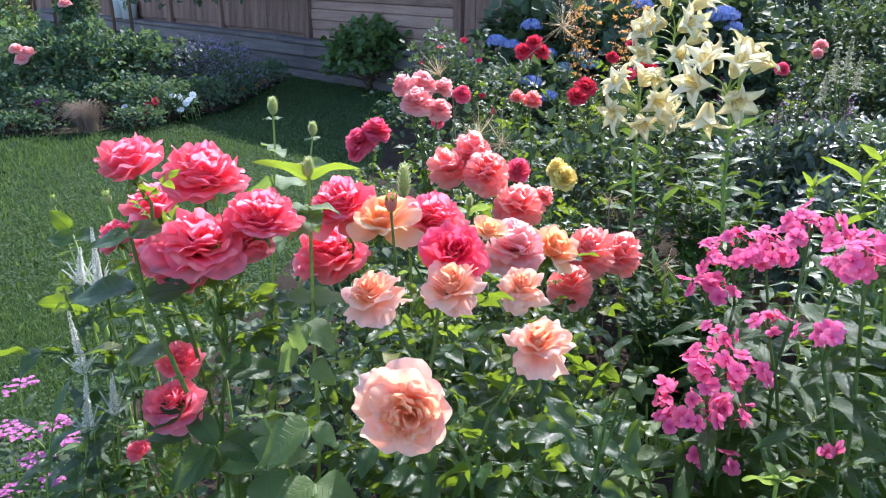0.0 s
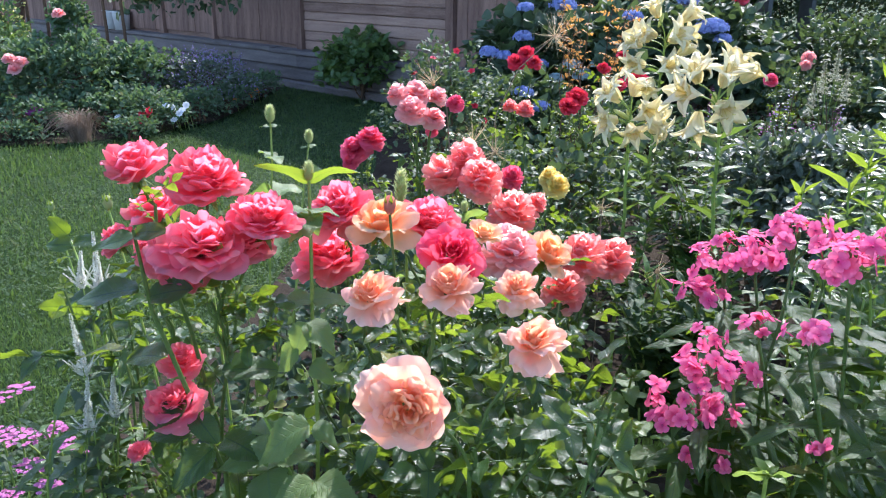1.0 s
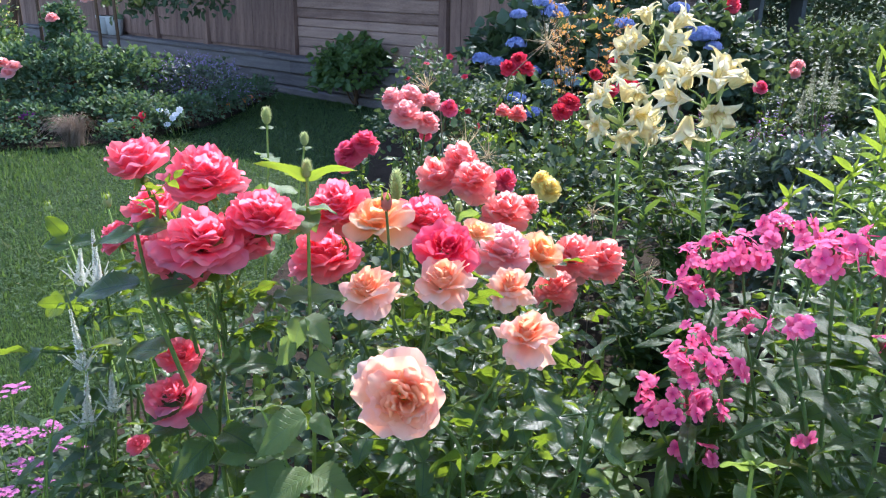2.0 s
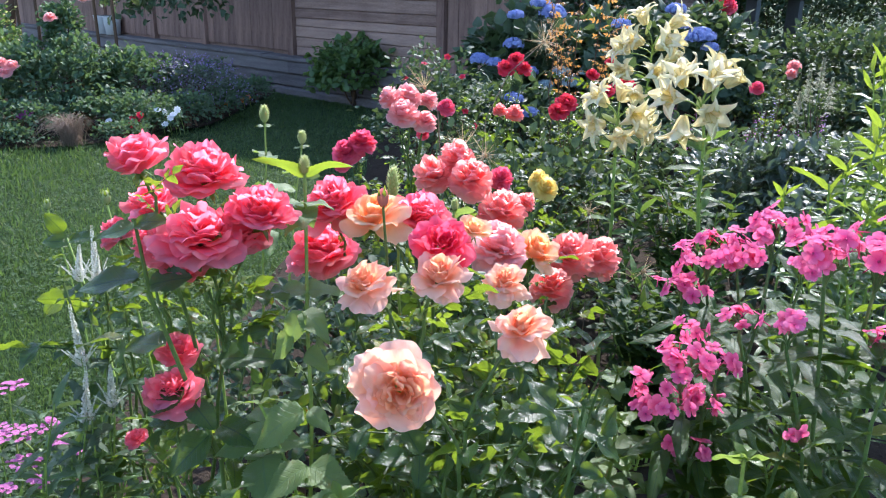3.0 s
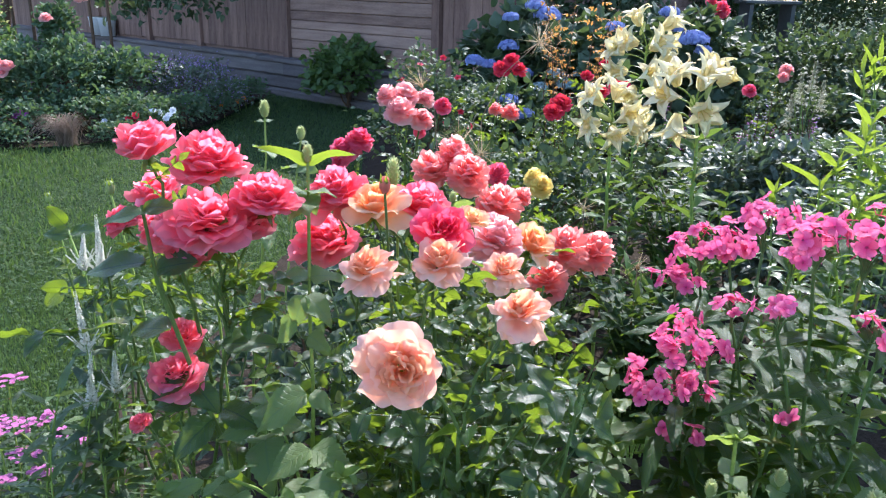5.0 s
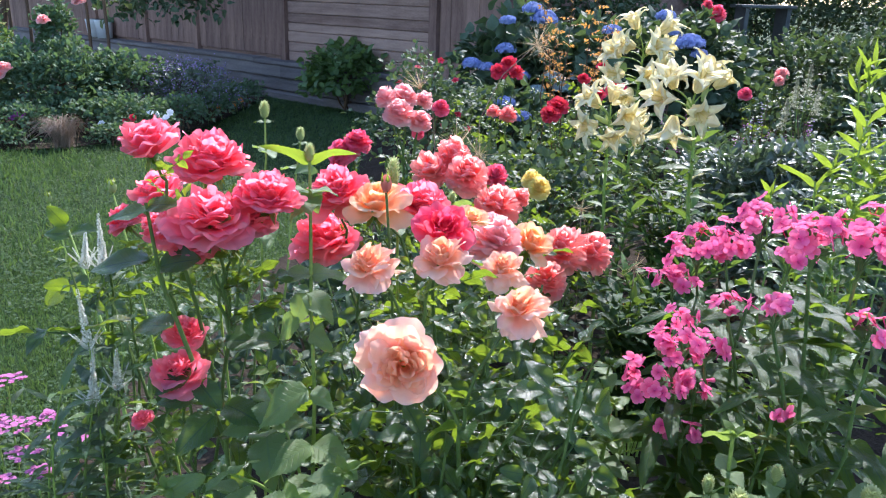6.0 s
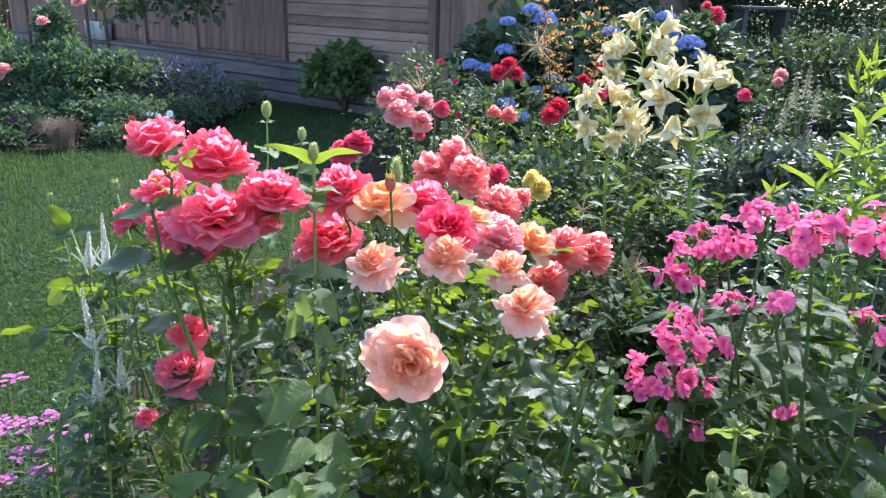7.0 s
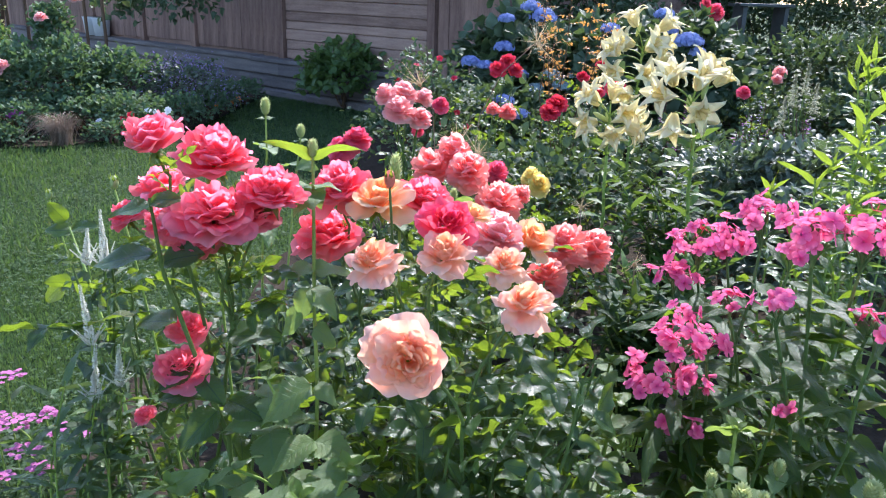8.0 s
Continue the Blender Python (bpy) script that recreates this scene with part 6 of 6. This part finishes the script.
# weathered bench far back
T = thing("potting_table", (3.5, 8.0, 0), "grey painted potting table in deep shade", "table")
for n_, lo, hi in (("table_board", (3.15, 7.9, 1.17), (3.7, 8.05, 1.20)), ("table_board", (3.15, 8.07, 1.17), (3.7, 8.22, 1.20)), ("leg", (3.20, 7.93, 0.0), (3.24, 8.2, 1.17)), ("leg", (3.62, 7.93, 0.0), (3.66, 8.2, 1.17))):
    s = Soup()
    block(s, lo, hi, 0.006)
    part(n_, s, PAINT, T, smooth=False)

# squirrel-tail grass heads
def burst(name, stalk, heads, label, seed, n=46, size=0.07):
    rg = np.random.default_rng(seed)
    T = thing(name, tuple(stalk[0]), label, "ornamental grass", "feathery grasses")
    s = Soup()
    tube(s, np.array(stalk), 0.0016, 4)
    part("stalk", s, DRY_GRASS, T)
    for c, way in heads:
        f = Soup()
        d = unit(unit(rg.normal(0, 1, (n, 3))) + np.asarray(way))
        thin = (np.array([[-0.008, 0, 0], [0.008, 0, 0], [0.004, 0.5, 0.01], [0, 1, 0.03]]), np.array([[0, 1, 2], [0, 2, 3]]), np.array([[0, 0], [1, 0], [1, .5], [.5, 1]]))
        f.many(thin, frames(np.tile(c, (n, 1)), d, rg.normal(0, 1, (n, 3)), size * rg.uniform(0.5, 1.15, n)), 0.7)
        ellipsoid(f, c, (0.006, 0.006, 0.006), 6, 0.0)
        part("seed_head", f, SEED, T)
    return T


burst("feather_grass", [(0.20, 2.9, 0), (0.20, 2.9, 0.4), (0.205, 2.9, 0.72), (0.215, 2.9, 0.80), (0.29, 2.9, 0.96), (0.41, 2.9, 1.072)], [((0.41, 2.9, 1.072), (0.25, 0, 0))], "dry arching stalk with a starry seed head", 141, 64, 0.10)
burst("feather_grass", [(0.05, 2.55, 0), (0.06, 2.55, 0.5), (0.03, 2.5, 0.88), (-0.01, 2.5, 0.95)], [((-0.012, 2.5, 0.955), (-0.5, 0, 0.9))], "dry feathery grass head among the roses", 142, 40, 0.10)
burst("feather_grass", [(0.56, 1.95, 0), (0.56, 1.92, 0.3), (0.554, 1.9, 0.575)], [((0.554, 1.9, 0.575), (0.2, 0, -0.3))], "dry feathery grass head in the shade", 143, 34, 0.07)
burst("feather_grass", [(0.5, 2.3, 0), (0.5, 2.3, 0.3), (0.49, 2.3, 0.62)], [((0.49, 2.3, 0.62), (0.2, 0, 0.3))], "dry feathery grass head in the shade", 144, 34, 0.07)
burst("feather_grass", [(0.1, 2.7, 0), (0.1, 2.7, 0.4), (0.12, 2.65, 0.74)], [((0.12, 2.65, 0.74), (0, 0, 0.2)), ((0.2, 2.7, 0.70), (0, 0, 0.2))], "pale feathery grass among the roses", 145, 50, 0.12)

# fresh bush against the house wall
shrub("house_bush", (-0.75, 8.55, 0), (-0.75, 8.55, 0.30), (0.48, 0.36, 0.36), 2200, OVAL, FRESH_SHRUB, 0.085, "rounded light green bush against the house", "shrub", 150, "", 8, fill=0.55)

# ---- the border along the house ----
L1 = shrub("climbing_rose", (-3.2, 7.2, 0), (-3.3, 7.15, 0.32), (0.62, 0.45, 0.38), 3400, LEAFLET[:2], BORDER_LEAF, 0.058, "large rose bush with pale pink blooms in the border", "rose bush", 160, "", 10)
for i, (x, y, z, q) in enumerate(((-3.533, 6.700, 0.569, 0.058), (-3.448, 6.700, 0.542, 0.062), (-3.480, 6.65, 0.487, 0.058), (-3.170, 6.9, 0.92, 0.055), (-3.02, 7.3, 1.08, 0.06))):
    part("bloom", bloom_soup("ruffled", q, (x, y, z), unit([0, -0.5, 1]), 900 + i, False), PINK, L1, "pale pink rose")
shrub("border_shrub", (-3.32, 7.4, 0), (-3.32, 7.45, 0.72), (0.17, 0.17, 0.34), 800, LEAFLET[:2], BORDER_LEAF, 0.058, "upright leafy rose shoots in the border", "rose bush", 161)
for k, (x, y, z, a, b, h, n, sz) in enumerate(((-2.95, 6.75, 0.13, 0.5, 0.22, 0.17, 1100, 0.045), (-3.9, 6.6, 0.22, 0.55, 0.3, 0.24, 1300, 0.05), (-3.3, 6.45, 0.14, 0.4, 0.2, 0.15, 900, 0.04), (-2.5, 6.75, 0.16, 0.34, 0.25, 0.17, 1000, 0.04), (-2.75, 7.5, 0.30, 0.4, 0.35, 0.32, 1200, 0.06), (-4.4, 7.4, 0.4, 0.6, 0.5, 0.45, 1500, 0.07), (-2.0, 8.1, 0.14, 0.22, 0.4, 0.16, 900, 0.035), (-2.15, 7.05, 0.14, 0.26, 0.24, 0.16, 900, 0.035), (-1.98, 7.55, 0.12, 0.18, 0.3, 0.15, 900, 0.035), (-1.88, 8.6, 0.12, 0.2, 0.4, 0.14, 800, 0.035), (-2.35, 6.62, 0.10, 0.3, 0.16, 0.12, 700, 0.032), (-3.35, 6.14, 0.06, 0.34, 0.12, 0.09, 900, 0.030), (-3.95, 6.12, 0.07, 0.34, 0.12, 0.10, 900, 0.030), (-2.45, 6.30, 0.07, 0.22, 0.12, 0.10, 700, 0.030))):
    shrub("border_plant", (x, y, 0), (x, y, z), (a, b, h), n, OVAL[:2], BORDER_LEAF, sz, "low leafy green plant at the border's edge", "perennial", 170 + k, "border edging", 5)
C = shrub("catmint", (-2.2, 7.7, 0), (-2.2, 7.65, 0.24), (0.42, 0.5, 0.30), 1500, OVAL[:2], SILVER_LEAF, 0.04, "sprawling catmint with hazy lilac-blue flowers", "catmint", 180)
n = 1100
p, d = lumps((-2.2, 7.6, 0.26), (0.45, 0.52, 0.34), n, r, 0.25)
f = Soup().many(leaf_tpl(0.8, 0.2, 0.1, ny=3, nx=3), frames(p, unit(d + r.normal(0, 0.5, (n, 3))), d, np.full(n, 0.017)), 0.5)
part("blossom", f, LILAC, C, kind="stuff")
W = thing("white_cosmos", (-2.2, 6.75, 0), "small white daisy-like flowers in the border", "cosmos")
wp = [(-2.25, 6.6, 0.22), (-2.19, 6.6, 0.20), (-2.12, 6.6, 0.185), (-2.09, 6.62, 0.22), (-2.18, 6.55, 0.11), (-2.62, 6.5, 0.14), (-2.14, 6.58, 0.16)]
for q in wp:
    s = Soup()
    tube(s, bend((q[0] + 0.02, q[1] + 0.08, 0), q, 0.02, 5), 0.003, 4)
    part("stem", s, STEM, W)
dots(W, "flower", wp, 5, 0.034, WHITE, r, 0.7, (0, -0.8, 0.5), 8)
for nm, lab, mat, pts, sz in (("red_dianthus", "small crimson border flowers", CRIMSON, [(-2.42, 6.5, 0.16), (-2.38, 6.5, 0.14), (-2.44, 6.48, 0.11), (-2.36, 6.5, 0.19)], 0.035),
                              ("orange_marigold", "orange marigolds at the border's edge", ORANGE, [(-1.95, 8.0, 0.12), (-1.88, 8.05, 0.10), (-1.93, 7.6, 0.14), (-1.85, 8.2, 0.12)], 0.035),
                              ("purple_aster", "small purple flowers in the border", VIOLET, [(-3.25, 6.4, 0.22), (-3.2, 6.4, 0.20), (-3.3, 6.42, 0.18), (-3.6, 6.4, 0.2)], 0.035),
                              ("yellow_marigold", "small yellow border flowers", YELLOW, [(-3.4, 6.35, 0.08), (-3.36, 6.35, 0.06), (-3.75, 6.3, 0.12), (-3.9, 6.3, 0.16)], 0.03)):
    T = thing(nm, (pts[0][0], pts[0][1] + 0.1, 0), lab, "flower")
    for q in pts:
        s = Soup()
        tube(s, bend((q[0] + 0.01, q[1] + 0.06, 0), q, 0.02, 5), 0.003, 4)
        part("stem", s, STEM, T)
    dots(T, "flower", pts, 5, sz, mat, r, 0.7, (0, -0.6, 0.7), 7)
# fawn grass tuft
T = thing("sedge_tuft", (-2.78, 6.15, 0), "tuft of fawn-brown hair sedge at the lawn's edge", "ornamental grass")
f = Soup()
for i in range(300):
    # hair-fine blades that rise, arch over and trail outwards
    a, reach, top = r.uniform(0, 6.283), r.uniform(0.03, 0.27), r.uniform(0.13, 0.25)
    o, q = np.array([-2.78, 6.15, 0.0]) + r.normal(0, 0.03, 3) * [1, 1, 0], np.linspace(0, 1, 8)
    fall = top * np.sin(q * (1.2 + 4.5 * reach + r.uniform(0, 0.5)))
    out = reach * (0.6 * q + 0.4 * q**2)
    path = np.stack([o[0] + out * math.cos(a) - 0.05 * q**2 + r.normal(0, 0.004) * q, o[1] + out * math.sin(a), np.maximum(fall, 0.004)], 1)
    tube(f, path, np.linspace(0.0022, 0.0008, 8), 3)
part("fountain", f, DRY_GRASS, T, kind="stuff")
# yellow loosestrife and magenta plume at the far end
T = shrub("loosestrife", (-4.6, 8.6, 0), (-4.6, 8.6, 0.45), (0.35, 0.3, 0.45), 900, OVAL[:2], FRESH_SHRUB, 0.06, "tall plant with yellow flower spikes", "perennial", 190)
n = 170
p, d = lumps((-4.55, 8.5, 0.62), (0.3, 0.25, 0.40), n, r, 0.3)
part("blossom", Soup().many(leaf_tpl(0.8, 0.2, 0.1, ny=3, nx=3), frames(p, d, np.tile([0, 0, 1.0], (n, 1)) + r.normal(0, .3, (n, 3)), np.full(n, 0.035)), 0.5), YELLOW, T, kind="stuff")
# two white pails on the footing, stakes and a vine in front of them
for x in (-5.20, -4.90):
    o = HO + HD * x + HN * 0.02
    T = thing("pail", (o[0], o[1], 0.432), "white plastic pail standing on the sill", "pail", "white pails")
    s = Soup()
    tube(s, [(o[0], o[1], 0.432), (o[0], o[1], 0.435), (o[0], o[1], 0.685), (o[0], o[1], 0.70), (o[0], o[1], 0.70), (o[0], o[1], 0.455)], [0.001, 0.105, 0.13, 0.14, 0.122, 0.09], 20)
    part("body", s, PLASTIC, T)
    s = Soup()
    tube(s, [(o[0] + 0.13 * math.cos(q), o[1] - 0.02, 0.685 - 0.10 * math.sin(q)) for q in np.linspace(0, math.pi, 9)], 0.004, 5)
    part("handle", s, PAINT, T)
for x, y, h in ((-3.62, 8.9, 1.3), (-3.35, 8.7, 1.3), (-4.5, 9.0, 1.5), (-4.2, 8.8, 1.5)):
    T = thing("stake", (x, y, 0), "thin grey wooden plant stake", "stake", "plant stakes")
    s = Soup()
    tube(s, [(x, y, -0.02), (x + 0.02, y, h * 0.5), (x + 0.01, y, h)], 0.018, 6)
    part("pole", s, BROWN_STEM, T)
# apple tree at the border's end; one low branch hangs into view
V = thing("apple_tree", (-4.75, 9.3, 0), "apple tree with a forked trunk and a low leafy branch", "tree")
s = Soup()
tube(s, [(-4.75, 9.3, -0.05), (-4.78, 9.3, 0.4), (-4.70, 9.3, 0.9), (-4.55, 9.35, 1.6), (-4.4, 9.45, 2.4)], [0.075, 0.06, 0.055, 0.05, 0.04], 9)
part("trunk", s, BROWN_STEM, V)
for ln in ([(-4.78, 9.3, 0.4), (-4.95, 9.25, 0.9), (-5.05, 9.2, 1.7), (-5.2, 9.2, 2.6)], [(-4.55, 9.35, 1.6), (-4.0, 9.3, 1.5), (-3.4, 9.1, 1.22), (-2.9, 9.0, 1.10), (-2.4, 9.0, 1.08)], [(-4.55, 9.35, 1.6), (-4.3, 9.8, 2.4), (-4.2, 10.2, 3.1)]):
    s = Soup()
    tube(s, ln, np.linspace(0.04, 0.01, len(ln)), 7)
    part("limb", s, BROWN_STEM, V)
# high crown is out of view, placed to cast its shadow on the border
p, d = lumps((-4.5, 10.3, 3.0), (1.2, 1.0, 0.8), 4200, r, 0.6)
pl = np.array([(-3.42, 9.0, 1.09), (-3.12, 9.0, 1.03), (-2.86, 9.0, 1.09), (-2.60, 9.0, 1.08), (-2.36, 9.0, 1.13)])[r.integers(5, size=330)] + r.normal(0, 0.10, (330, 3))
p, d = np.concatenate([p, pl]), np.concatenate([d, unit(r.normal(0, 1, (330, 3)) + [0, -0.3, -0.4])])
n = len(p)
f = Soup().many(BROAD[1], frames(p, unit(d + r.normal(0, 0.6, (n, 3))), unit(r.normal(0, 0.5, (n, 3)) + [0, 0, 0.9]), r.uniform(0.07, 0.12, n)))
part("crown", f, SHRUB_LEAF, V, kind="stuff")
